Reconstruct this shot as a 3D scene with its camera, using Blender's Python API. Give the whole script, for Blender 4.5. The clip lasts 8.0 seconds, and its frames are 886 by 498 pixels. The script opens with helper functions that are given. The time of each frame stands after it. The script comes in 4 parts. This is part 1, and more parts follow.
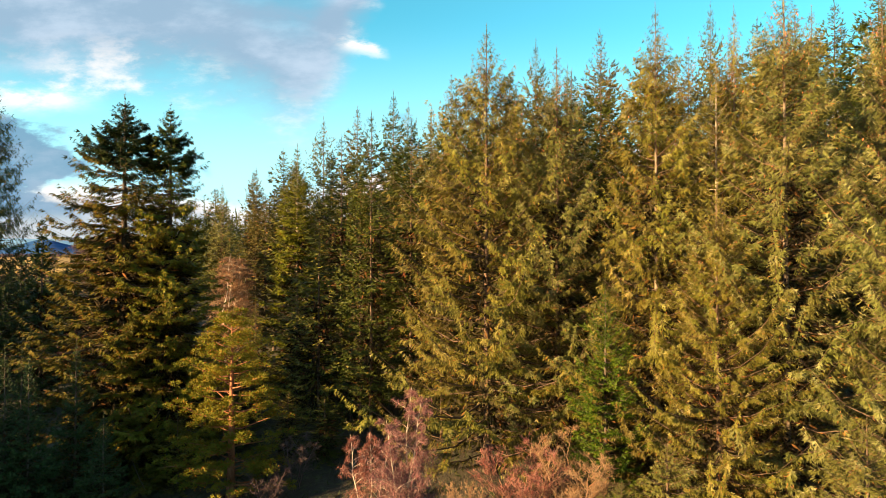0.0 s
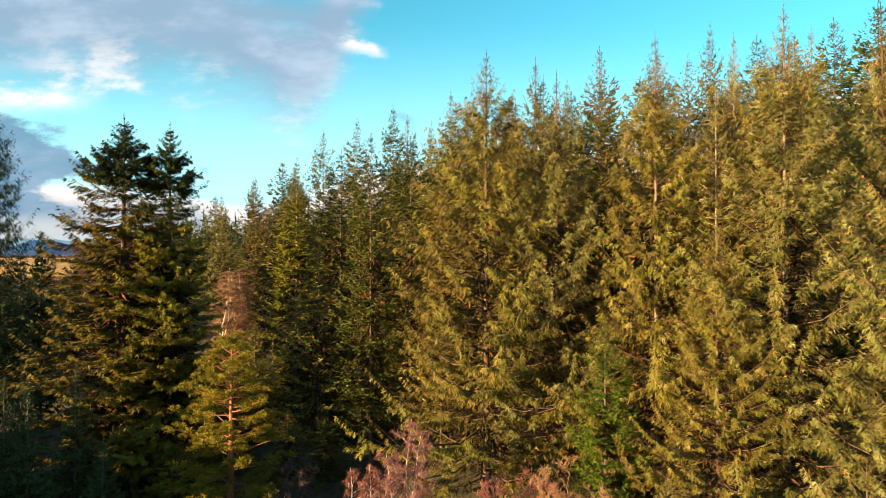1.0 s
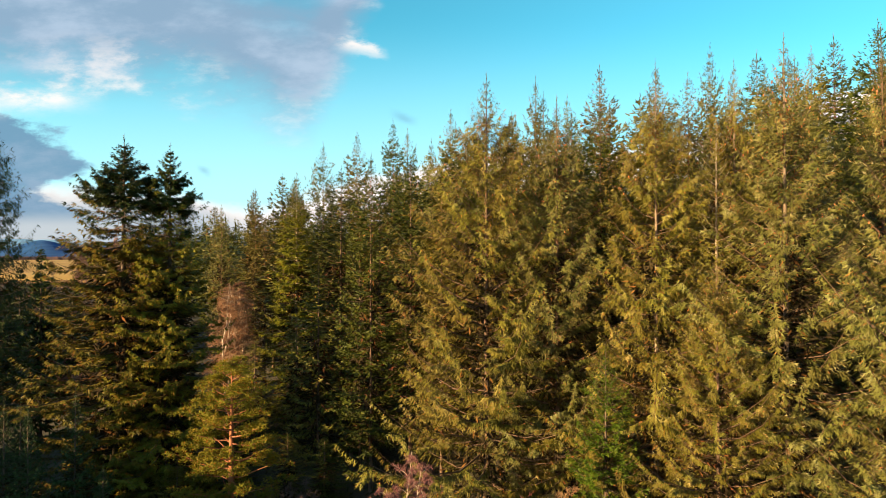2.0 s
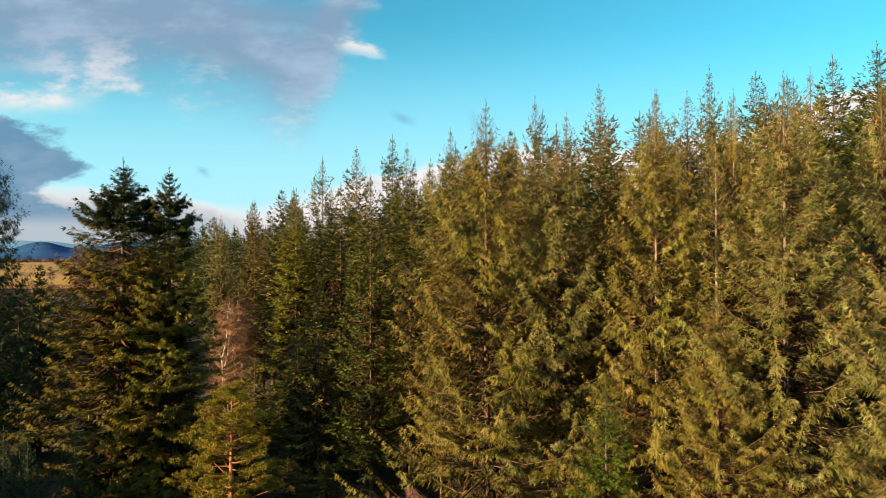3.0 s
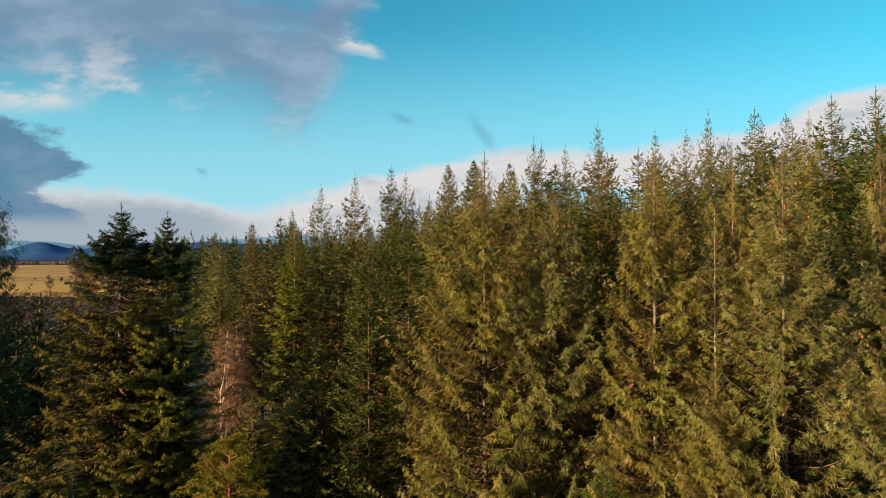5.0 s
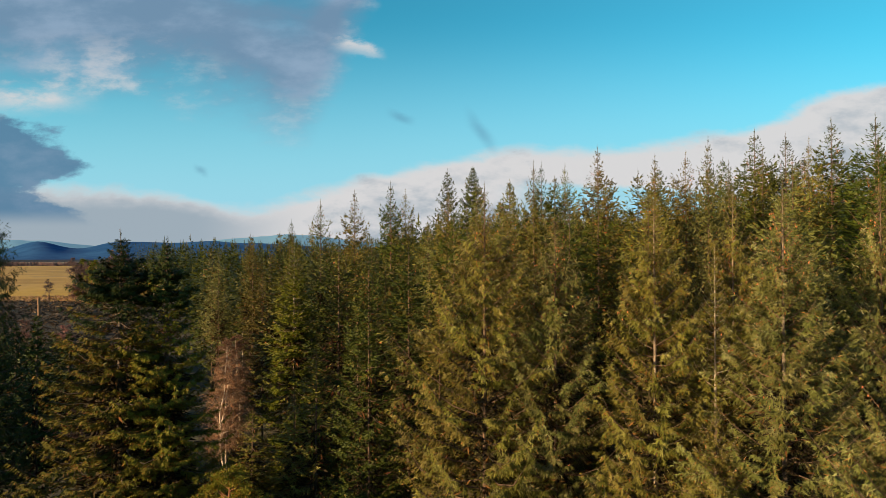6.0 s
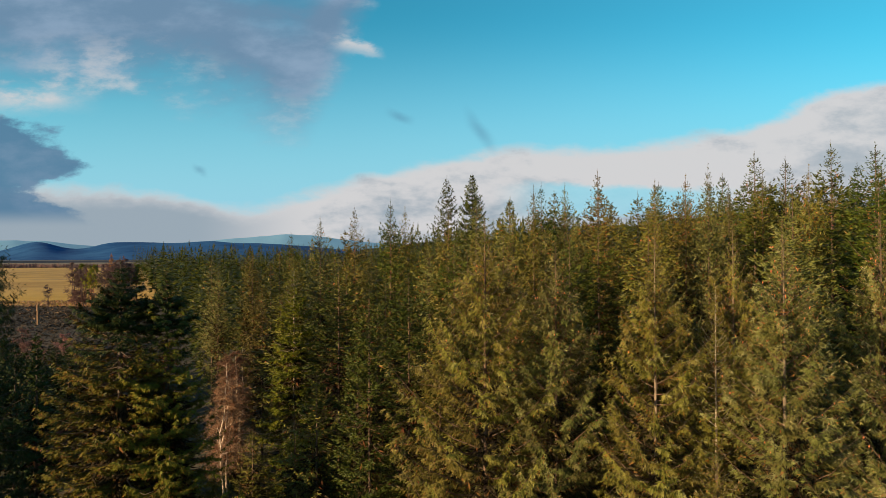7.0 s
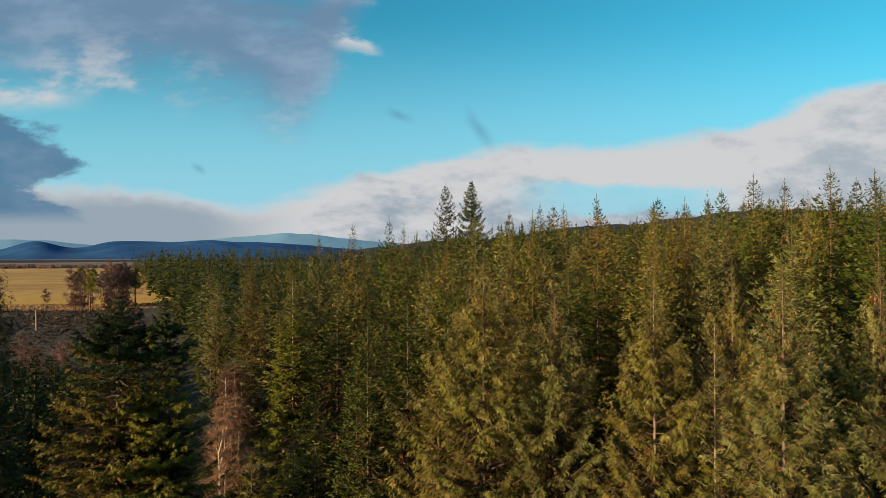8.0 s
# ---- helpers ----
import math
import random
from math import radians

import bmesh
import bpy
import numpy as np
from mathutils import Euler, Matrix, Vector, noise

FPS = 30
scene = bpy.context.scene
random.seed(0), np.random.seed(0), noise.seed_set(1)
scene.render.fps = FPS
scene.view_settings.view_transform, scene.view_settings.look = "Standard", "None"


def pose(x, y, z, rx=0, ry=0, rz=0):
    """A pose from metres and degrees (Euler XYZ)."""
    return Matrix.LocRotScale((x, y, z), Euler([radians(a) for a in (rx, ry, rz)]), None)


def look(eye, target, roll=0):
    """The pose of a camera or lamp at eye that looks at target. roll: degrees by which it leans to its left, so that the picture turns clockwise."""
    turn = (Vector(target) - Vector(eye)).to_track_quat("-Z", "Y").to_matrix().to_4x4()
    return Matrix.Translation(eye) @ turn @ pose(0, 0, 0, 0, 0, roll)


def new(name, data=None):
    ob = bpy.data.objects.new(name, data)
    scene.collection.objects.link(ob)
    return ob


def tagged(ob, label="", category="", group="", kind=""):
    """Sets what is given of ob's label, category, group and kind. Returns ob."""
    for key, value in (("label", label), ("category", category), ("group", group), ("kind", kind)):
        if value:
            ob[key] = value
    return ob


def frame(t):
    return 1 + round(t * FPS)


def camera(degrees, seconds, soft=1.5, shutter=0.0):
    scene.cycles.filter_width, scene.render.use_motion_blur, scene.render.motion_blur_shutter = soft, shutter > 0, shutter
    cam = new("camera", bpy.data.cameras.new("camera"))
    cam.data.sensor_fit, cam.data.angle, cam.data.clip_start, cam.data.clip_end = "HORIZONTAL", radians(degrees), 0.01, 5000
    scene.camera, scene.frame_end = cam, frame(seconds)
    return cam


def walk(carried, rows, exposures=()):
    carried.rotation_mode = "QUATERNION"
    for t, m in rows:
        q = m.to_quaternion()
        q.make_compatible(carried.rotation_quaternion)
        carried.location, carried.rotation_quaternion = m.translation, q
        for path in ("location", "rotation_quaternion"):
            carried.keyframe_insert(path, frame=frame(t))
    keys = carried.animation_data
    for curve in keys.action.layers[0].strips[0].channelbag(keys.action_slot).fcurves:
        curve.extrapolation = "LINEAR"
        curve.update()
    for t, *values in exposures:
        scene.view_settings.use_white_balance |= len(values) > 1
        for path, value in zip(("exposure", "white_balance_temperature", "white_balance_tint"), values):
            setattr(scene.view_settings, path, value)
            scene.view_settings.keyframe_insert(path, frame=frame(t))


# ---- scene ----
cam = camera(73.9, 8.0, soft=0.75)
METRES, EYE, TILT, LEAN, TURN = 14.0, 14.0, 0.8, 0.0, 0.0
ROWS = [
    (0.0, 0.0, 0.0, 0.0, 0.0, 0.0, -0.0),
    (0.5, -0.0004, 0.0008, 0.0509, -0.01, -0.01, 0.02),
    (1.0, -0.0009, 0.0017, 0.1071, -0.05, -0.05, 0.01),
    (1.5, -0.0011, 0.0025, 0.161, -0.06, -0.02, 0.02),
    (3.0, -0.0061, 0.0033, 0.3251, -0.16, 0.05, 0.12),
    (3.5, -0.0061, 0.0048, 0.3801, -0.24, 0.11, 0.16),
    (4.0, -0.0044, 0.0042, 0.4387, -0.25, 0.05, 0.11),
    (4.5, -0.0027, 0.0059, 0.4952, -0.23, 0.08, 0.1),
    (6.0, -0.0064, 0.0098, 0.7033, -0.34, -0.04, 0.1),
    (6.5, -0.0105, 0.0098, 0.7764, -0.4, -0.06, 0.12),
    (7.0, -0.0114, 0.011, 0.8499, -0.42, -0.1, 0.2),
    (7.5, -0.0117, 0.0122, 0.9224, -0.44, -0.14, 0.16),
    (8.0, -0.0085, 0.0181, 0.9992, -0.5, -0.26, 0.25),
]
EXPOSURES = ((0.0, 2.1, 7150.0, 11.0), (1.5, 1.95, 7000.0, 11.0), (3.5, 1.5, 6450.0, 9.0), (6.0, 1.16, 6200.0, 7.0), (8.0, 1.05, 6100.0, 7.0))
walk(cam, [(t, pose(0, 0, EYE, TILT, LEAN, TURN) @ pose(METRES * x, METRES * y, METRES * z, 90 + pitch, roll, yaw)) for t, x, y, z, yaw, pitch, roll in ROWS],
     exposures=EXPOSURES)

# ---- world, sun and exposure ----
SUN_AZ, SUN_EL = radians(237.0), radians(9.5)      # compass bearing from +y, clockwise; height


def nodes_of(tree):
    tree.nodes.clear()
    return tree.nodes, tree.links


class Net:
    """Short hand for node trees: every call adds one node and returns its output."""

    def __init__(self, tree):
        self.n, self.l = nodes_of(tree)

    def add(self, kind):
        return self.n.new(kind)

    def put(self, socket, value):
        if hasattr(value, "is_linked"):
            self.l.new(value, socket)
        elif isinstance(value, tuple) and len(value) == 3 and socket.type == "RGBA":
            socket.default_value = (*value, 1)
        else:
            socket.default_value = value

    def math(self, op, a, b=0.0, clamp=False):
        node = self.add("ShaderNodeMath")
        node.operation, node.use_clamp = op, clamp
        self.put(node.inputs[0], a)
        self.put(node.inputs[1], b)
        return node.outputs[0]

    def smooth(self, value, low, high):
        node = self.add("ShaderNodeMapRange")
        node.interpolation_type = "SMOOTHSTEP"
        self.put(node.inputs[0], value)
        self.put(node.inputs[1], low)
        self.put(node.inputs[2], high)
        return node.outputs[0]

    def mix(self, fac, a, b, blend="MIX"):
        node = self.add("ShaderNodeMix")
        node.data_type, node.blend_type = "RGBA", blend
        self.put(node.inputs[0], fac)
        self.put(node.inputs[6], a)
        self.put(node.inputs[7], b)
        return node.outputs[2]

    def noise(self, vector, scale, detail=4.0, rough=0.55, distortion=0.0):
        node = self.add("ShaderNodeTexNoise")
        if vector is not None:
            self.put(node.inputs["Vector"], vector)
        node.inputs["Scale"].default_value = scale
        node.inputs["Detail"].default_value = detail
        node.inputs["Roughness"].default_value = rough
        node.inputs["Distortion"].default_value = distortion
        return node.outputs["Fac"]

    def curve(self, value, low, high, stops, span=1.0):
        """A curve through (place, height) stops, over low..high, heights 0..span."""
        fac = self.add("ShaderNodeMapRange")
        self.put(fac.inputs[0], value)
        fac.inputs[1].default_value, fac.inputs[2].default_value = low, high
        ramp = self.add("ShaderNodeValToRGB")
        ramp.color_ramp.interpolation = "B_SPLINE"
        el = ramp.color_ramp.elements
        for i, (p, v) in enumerate(stops):
            e = el[i] if i < 2 else el.new(1.0)
            e.position = (p - low) / (high - low)
            e.color = (v / span,) * 3 + (1,)
        self.l.new(fac.outputs[0], ramp.inputs[0])
        return self.math("MULTIPLY", ramp.outputs[0], span)


SKY_STRENGTH = 0.05


def build_world():
    world = bpy.data.worlds.new("sky")
    scene.world = world
    world.use_nodes = True
    k = Net(world.node_tree)
    sky = k.add("ShaderNodeTexSky")
    sky.sky_type, sky.sun_disc, sky.sun_elevation, sky.sun_rotation = "NISHITA", False, SUN_EL, SUN_AZ
    sky.altitude, sky.air_density, sky.dust_density, sky.ozone_density = 200, 1.0, 0.35, 2.5
    way = k.add("ShaderNodeTexCoord").outputs["Generated"]
    axes = k.add("ShaderNodeSeparateXYZ")
    k.l.new(way, axes.inputs[0])
    x, y, z = axes.outputs
    ahead = k.math("MAXIMUM", y, 0.15)
    u, v = k.math("DIVIDE", x, ahead), k.math("DIVIDE", z, ahead)
    # flattened sky plane: the noise streaks out towards the horizon
    flat = k.add("ShaderNodeCombineXYZ")
    k.put(flat.inputs[0], u)
    k.put(flat.inputs[1], k.math("MULTIPLY", v, 2.2))
    k.put(flat.inputs[2], k.math("MULTIPLY", y, 0.4))
    plane = flat.outputs[0]
    broad = k.math("SUBTRACT", k.noise(plane, 5.0, 6, 0.6), 0.5)
    fine = k.math("SUBTRACT", k.noise(plane, 15.0, 6, 0.62), 0.5)
    wob = k.math("ADD", k.math("MULTIPLY", broad, 0.11), k.math("MULTIPLY", fine, 0.05))
    tint = k.mix(1.0, sky.outputs[0], SKY_TINT, "MULTIPLY")
    pale = k.mix(k.smooth(v, 0.42, 0.02), tint, SKY_PALE)
    # cumulus bank above the hills
    top = k.curve(u, -0.9, 0.9, ((-0.85, 0.125), (-0.66, 0.125), (-0.46, 0.112), (-0.32, 0.082), (-0.16, 0.130),
                                 (0.0, 0.172), (0.14, 0.190), (0.34, 0.192), (0.50, 0.212), (0.60, 0.255), (0.70, 0.298), (0.88, 0.30)))
    over = k.math("SUBTRACT", k.math("ADD", top, k.math("MULTIPLY", wob, 0.55)), v)
    bank = k.smooth(over, -0.006, 0.022)
    gap_v = k.math("ABSOLUTE", k.math("SUBTRACT", v, k.math("ADD", 0.094, k.math("MULTIPLY", wob, 0.6))))
    gap = k.math("MULTIPLY", k.smooth(gap_v, 0.036, 0.018), k.math("MULTIPLY", k.smooth(u, 0.08, 0.24), k.smooth(u, 0.53, 0.42)))
    bank = k.math("MULTIPLY", bank, k.math("SUBTRACT", 1.0, k.math("MULTIPLY", gap, 0.85)))
    shade = k.smooth(k.math("ADD", over, k.math("ADD", k.math("MULTIPLY", broad, 0.55), k.math("MULTIPLY", fine, 0.30))), 0.02, 0.21)
    shade = k.math("MULTIPLY", shade, k.math("SUBTRACT", 1.0, k.math("MULTIPLY", k.smooth(u, 0.42, 0.66), 0.25)))
    left = k.smooth(u, -0.2, -0.42)
    shade = k.math("MAXIMUM", shade, k.math("MULTIPLY", left, k.smooth(over, -0.002, 0.04)))
    bank_col = k.mix(shade, CLOUD_LIT, CLOUD_SHADE)
    colour = k.mix(k.math("MULTIPLY", bank, 0.96), pale, bank_col)
    # high mauve cloud
    low = k.curve(u, -0.9, 0.9, ((-0.88, 0.285), (-0.70, 0.295), (-0.50, 0.290), (-0.40, 0.272), (-0.30, 0.232),
                                 (-0.235, 0.210), (-0.20, 0.25), (-0.155, 0.34), (-0.08, 0.50), (0.88, 0.9)))
    inside = k.math("ADD", k.math("SUBTRACT", v, low), k.math("MULTIPLY", wob, 1.35))
    high = k.smooth(inside, -0.05, 0.10)
    fringe = k.math("MULTIPLY", k.smooth(inside, 0.09, 0.01), k.math("MULTIPLY", k.smooth(fine, -0.05, 0.25), 0.6))
    high_col = k.mix(fringe, k.mix(k.smooth(broad, -0.1, 0.16), CLOUD_MAUVE, CLOUD_MAUVE_LIGHT), CLOUD_LIT)
    high = k.math("MULTIPLY", high, k.math("SUBTRACT", 0.94, k.math("MULTIPLY", k.math("MULTIPLY", k.smooth(inside, 0.13, 0.24), k.smooth(u, -0.5, -0.3)), 0.6)))
    colour = k.mix(high, colour, high_col)
    # sunlit patches under its near side
    reach = k.math("MULTIPLY", k.smooth(u, -0.74, -0.60), k.smooth(u, -0.38, -0.47))
    under = k.math("MULTIPLY", k.smooth(inside, -0.03, 0.03), k.smooth(inside, 0.12, 0.05))
    lit = k.math("MULTIPLY", k.math("MULTIPLY", reach, under), k.smooth(k.math("ADD", broad, k.math("MULTIPLY", fine, 0.9)), -0.08, 0.22))
    colour = k.mix(k.math("MULTIPLY", lit, 0.45), colour, CLOUD_LIT)
    wisp_v = k.math("ABSOLUTE", k.math("SUBTRACT", v, k.math("ADD", 0.352, k.math("ADD", k.math("MULTIPLY", fine, 0.05), k.math("MULTIPLY", k.math("ADD", u, 0.13), -0.25)))))
    wisp = k.math("MULTIPLY", k.smooth(wisp_v, 0.018, 0.0), k.math("MULTIPLY", k.smooth(u, -0.20, -0.15), k.smooth(u, -0.085, -0.115)))
    colour = k.mix(k.math("MULTIPLY", wisp, k.math("MULTIPLY", k.smooth(fine, -0.25, 0.2), 0.8)), colour, CLOUD_LIT)
    # dark cloud low at the side
    edge = k.curve(v, 0.0, 0.5, ((0.05, 0.36), (0.072, 0.31), (0.10, 0.23), (0.125, 0.19), (0.148, 0.34), (0.165, 0.30), (0.20, 0.25), (0.24, 0.235),
                                 (0.262, 0.0), (0.48, 0.0)))
    side = k.math("SUBTRACT", k.math("ADD", edge, k.math("ADD", k.math("MULTIPLY", wob, 1.2), k.math("MULTIPLY", fine, 0.10))), k.math("ADD", u, 0.90))
    dark = k.math("MULTIPLY", k.smooth(side, -0.012, 0.032), k.smooth(v, 0.05, 0.085))
    colour = k.mix(k.math("MULTIPLY", dark, 0.95), colour, k.mix(k.smooth(k.math("ADD", broad, k.math("MULTIPLY", fine, 0.5)), -0.12, 0.2), CLOUD_DARK, CLOUD_MAUVE))
    rim_v = k.math("ABSOLUTE", k.math("SUBTRACT", v, k.math("ADD", 0.272, k.math("MULTIPLY", wob, 0.6))))
    rim = k.math("MULTIPLY", k.smooth(rim_v, 0.034, 0.0), k.smooth(u, -0.56, -0.68))
    colour = k.mix(k.math("MULTIPLY", rim, k.smooth(fine, -0.3, 0.2)), colour, CLOUD_LIT)
    # torn dark scraps below the open sky
    for su, sv, steep, long, thin in ((0.072, 0.212, -1.1, 0.034, 0.012), (-0.065, 0.238, -0.3, 0.03, 0.010), (-0.405, 0.147, -0.4, 0.016, 0.008)):
        du, dv = k.math("SUBTRACT", u, su), k.math("SUBTRACT", k.math("ADD", v, k.math("MULTIPLY", fine, 0.02)), sv)
        off = k.math("ABSOLUTE", k.math("SUBTRACT", dv, k.math("MULTIPLY", du, steep)))
        scrap = k.math("MULTIPLY", k.smooth(off, thin * (1 + abs(steep)), 0.0), k.smooth(k.math("ABSOLUTE", du), long, 0.0))
        colour = k.mix(k.math("MULTIPLY", scrap, 0.38), colour, CLOUD_DARK)
    back = k.add("ShaderNodeBackground")
    k.put(back.inputs[0], colour)
    back.inputs[1].default_value = SKY_STRENGTH
    out = k.add("ShaderNodeOutputWorld")
    k.l.new(back.outputs[0], out.inputs[0])


SKY_TINT = (0.62, 1.98, 1.76)
SKY_PALE = (3.2, 5.9, 7.0)
CLOUD_LIT, CLOUD_SHADE = (6.5, 6.0, 5.8), (3.2, 3.6, 4.0)
CLOUD_MAUVE, CLOUD_MAUVE_LIGHT, CLOUD_DARK = (1.6, 2.45, 3.5), (2.6, 3.4, 4.5), (0.95, 1.95, 3.0)
build_world()

sun = new("sun", bpy.data.lights.new("sun", "SUN"))
sun.data.energy, sun.data.angle, sun.data.color = 5.0, radians(0.6), (1.0, 0.71, 0.38)
sun_from = Vector((math.sin(SUN_AZ) * math.cos(SUN_EL), math.cos(SUN_AZ) * math.cos(SUN_EL), math.sin(SUN_EL)))
sun.matrix_world = look(sun_from * 200, (0, 0, 0))


# ---- materials ----
def material(name, rough=0.8):
    mat = bpy.data.materials.new(name)
    mat.use_nodes = True
    k = Net(mat.node_tree)
    bsdf = k.add("ShaderNodeBsdfPrincipled")
    bsdf.inputs["Roughness"].default_value = rough
    out = k.add("ShaderNodeOutputMaterial")
    k.l.new(bsdf.outputs[0], out.inputs[0])
    return mat, k, bsdf, out


def foliage(name, dark, mid, light, dry, dry_share=0.06, glow=0.06, rough=0.55):
    """Needles: colour differs sprig by sprig, by clump, and tree by tree; thin enough to let light through."""
    mat, k, bsdf, out = material(name, rough)
    isle = k.add("ShaderNodeNewGeometry").outputs["Random Per Island"]
    spot = k.add("ShaderNodeTexCoord").outputs["Object"]
    clump = k.noise(spot, 1.1, 4)
    fac = k.math("ADD", k.math("ADD", 0.38, k.math("MULTIPLY", isle, 0.2)), k.math("MULTIPLY", k.math("SUBTRACT", clump, 0.5), 1.9), True)
    col = k.mix(k.smooth(fac, 0.0, 0.5), dark, mid)
    col = k.mix(k.smooth(fac, 0.5, 1.0), col, light)
    old = k.math("GREATER_THAN", k.math("FRACT", k.math("MULTIPLY", isle, 37.0)), 1.0 - dry_share)
    col = k.mix(k.math("MULTIPLY", old, 0.8), col, dry)
    each = k.add("ShaderNodeObjectInfo").outputs["Random"]
    hsv = k.add("ShaderNodeHueSaturation")
    k.put(hsv.inputs["Hue"], k.math("ADD", 0.470, k.math("MULTIPLY", each, 0.04)))
    k.put(hsv.inputs["Value"], k.math("ADD", 0.70, k.math("MULTIPLY", k.math("FRACT", k.math("MULTIPLY", each, 7.3)), 0.52)))
    hsv.inputs["Saturation"].default_value = 1.06
    k.put(hsv.inputs["Color"], col)
    k.put(bsdf.inputs["Base Color"], hsv.outputs[0])
    bsdf.inputs["Specular IOR Level"].default_value = 0.15
    leaf = k.add("ShaderNodeBsdfTranslucent")
    k.put(leaf.inputs[0], hsv.outputs[0])
    blend = k.add("ShaderNodeMixShader")
    blend.inputs[0].default_value = glow
    k.l.new(bsdf.outputs[0], blend.inputs[1])
    k.l.new(leaf.outputs[0], blend.inputs[2])
    k.l.new(blend.outputs[0], out.inputs[0])
    return mat


def bark(name, dark, light, scale=6.0, rough=0.9):
    mat, k, bsdf, out = material(name, rough)
    spot = k.add("ShaderNodeTexCoord").outputs["Object"]
    stretch = k.add("ShaderNodeMapping")
    stretch.inputs["Scale"].default_value = (1, 1, 0.25)
    k.l.new(spot, stretch.inputs[0])
    grain = k.noise(stretch.outputs[0], scale, 5, 0.65)
    stain = k.noise(spot, 0.5, 3)
    col = k.mix(k.smooth(k.math("ADD", k.math("MULTIPLY", grain, 0.7), k.math("MULTIPLY", stain, 0.4)), 0.38, 0.72), dark, light)
    k.put(bsdf.inputs["Base Color"], col)
    bump = k.add("ShaderNodeBump")
    bump.inputs["Strength"].default_value = 0.6
    bump.inputs["Distance"].default_value = 0.03
    k.l.new(grain, bump.inputs["Height"])
    k.l.new(bump.outputs[0], bsdf.inputs["Normal"])
    return mat


SPRUCE = foliage("spruce_needles", (0.024, 0.027, 0.005), (0.119, 0.110, 0.021), (0.245, 0.216, 0.076), (0.21, 0.085, 0.026), 0.035)
SPRUCE_GREY = foliage("spruce_needles_grey", (0.022, 0.030, 0.007), (0.107, 0.110, 0.029), (0.230, 0.222, 0.102), (0.21, 0.09, 0.03), 0.035)
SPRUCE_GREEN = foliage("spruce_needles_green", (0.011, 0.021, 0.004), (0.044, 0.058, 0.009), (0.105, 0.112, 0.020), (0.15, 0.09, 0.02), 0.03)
SPRUCE_BRIGHT = foliage("spruce_needles_bright", (0.020, 0.034, 0.004), (0.082, 0.100, 0.011), (0.165, 0.170, 0.024), (0.18, 0.12, 0.02), 0.02)
# pale waxy shoots, with the grey highlight of sunlit tips in the colour
SPRUCE_TIP = foliage("spruce_shoots_highlit", (0.10, 0.096, 0.034), (0.23, 0.21, 0.10), (0.38, 0.355, 0.23), (0.36, 0.15, 0.06), 0.10)
SPRUCE_FRESH = foliage("spruce_needles_fresh", (0.014, 0.035, 0.004), (0.050, 0.092, 0.010), (0.105, 0.150, 0.02), (0.14, 0.12, 0.02), 0.03)
# inner twigs coloured near black, to deepen the shade between boughs
INNER_SHADE = foliage("inner_twig_shade", (0.012, 0.010, 0.005), (0.026, 0.019, 0.009), (0.045, 0.031, 0.014), (0.12, 0.055, 0.02), 0.15, 0.0, 0.9)
DEAD = foliage("dead_twigs", (0.10, 0.050, 0.022), (0.18, 0.085, 0.036), (0.27, 0.14, 0.065), (0.30, 0.11, 0.04), 0.2, 0.0, 0.85)
SPRUCE_FAR = foliage("far_spruce_needles", (0.018, 0.026, 0.003), (0.068, 0.072, 0.009), (0.135, 0.124, 0.020), (0.12, 0.07, 0.02), 0.03)
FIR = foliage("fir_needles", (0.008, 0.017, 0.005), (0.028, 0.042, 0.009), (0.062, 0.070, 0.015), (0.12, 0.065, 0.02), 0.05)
# lighter gold copy of the fir needles: low sun painted into the colour
FIR_SUNLIT = foliage("sunlit_fir_needles", (0.026, 0.034, 0.005), (0.108, 0.102, 0.014), (0.23, 0.180, 0.032), (0.19, 0.085, 0.025), 0.10)
PINE = foliage("pine_needles", (0.050, 0.074, 0.012), (0.150, 0.160, 0.023), (0.27, 0.235, 0.042), (0.30, 0.13, 0.03), 0.08, 0.25)
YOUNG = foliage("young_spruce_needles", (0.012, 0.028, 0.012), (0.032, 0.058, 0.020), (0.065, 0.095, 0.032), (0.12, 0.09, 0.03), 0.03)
LARCH = foliage("larch_twigs", (0.16, 0.070, 0.03), (0.24, 0.105, 0.045), (0.31, 0.15, 0.07), (0.2, 0.08, 0.03), 0.1, 0.1)
BIRCH_TWIG = foliage("birch_twigs", (0.105, 0.060, 0.048), (0.185, 0.112, 0.090), (0.27, 0.18, 0.145), (0.25, 0.10, 0.09), 0.15, 0.05, 0.7)
RUSSET_TWIG = foliage("russet_birch_twigs", (0.12, 0.072, 0.050), (0.22, 0.135, 0.090), (0.31, 0.20, 0.14), (0.36, 0.14, 0.08), 0.15, 0.08, 0.7)
RED_TWIG = foliage("willow_twigs", (0.16, 0.065, 0.055), (0.26, 0.115, 0.10), (0.34, 0.175, 0.15), (0.33, 0.09, 0.08), 0.2, 0.05, 0.7)
TAN_TWIG = foliage("hazel_twigs", (0.16, 0.095, 0.060), (0.26, 0.160, 0.10), (0.35, 0.235, 0.155), (0.3, 0.12, 0.06), 0.1, 0.05, 0.7)
GREY_TWIG = foliage("bare_twigs", (0.075, 0.052, 0.050), (0.125, 0.085, 0.080), (0.18, 0.125, 0.11), (0.15, 0.08, 0.06), 0.1, 0.05, 0.7)
BRASH = foliage("brash_wood", (0.024, 0.018, 0.013), (0.048, 0.035, 0.025), (0.10, 0.073, 0.05), (0.09, 0.05, 0.03), 0.1, 0.0, 0.8)
BARK = bark("spruce_bark", (0.055, 0.034, 0.024), (0.165, 0.098, 0.062))
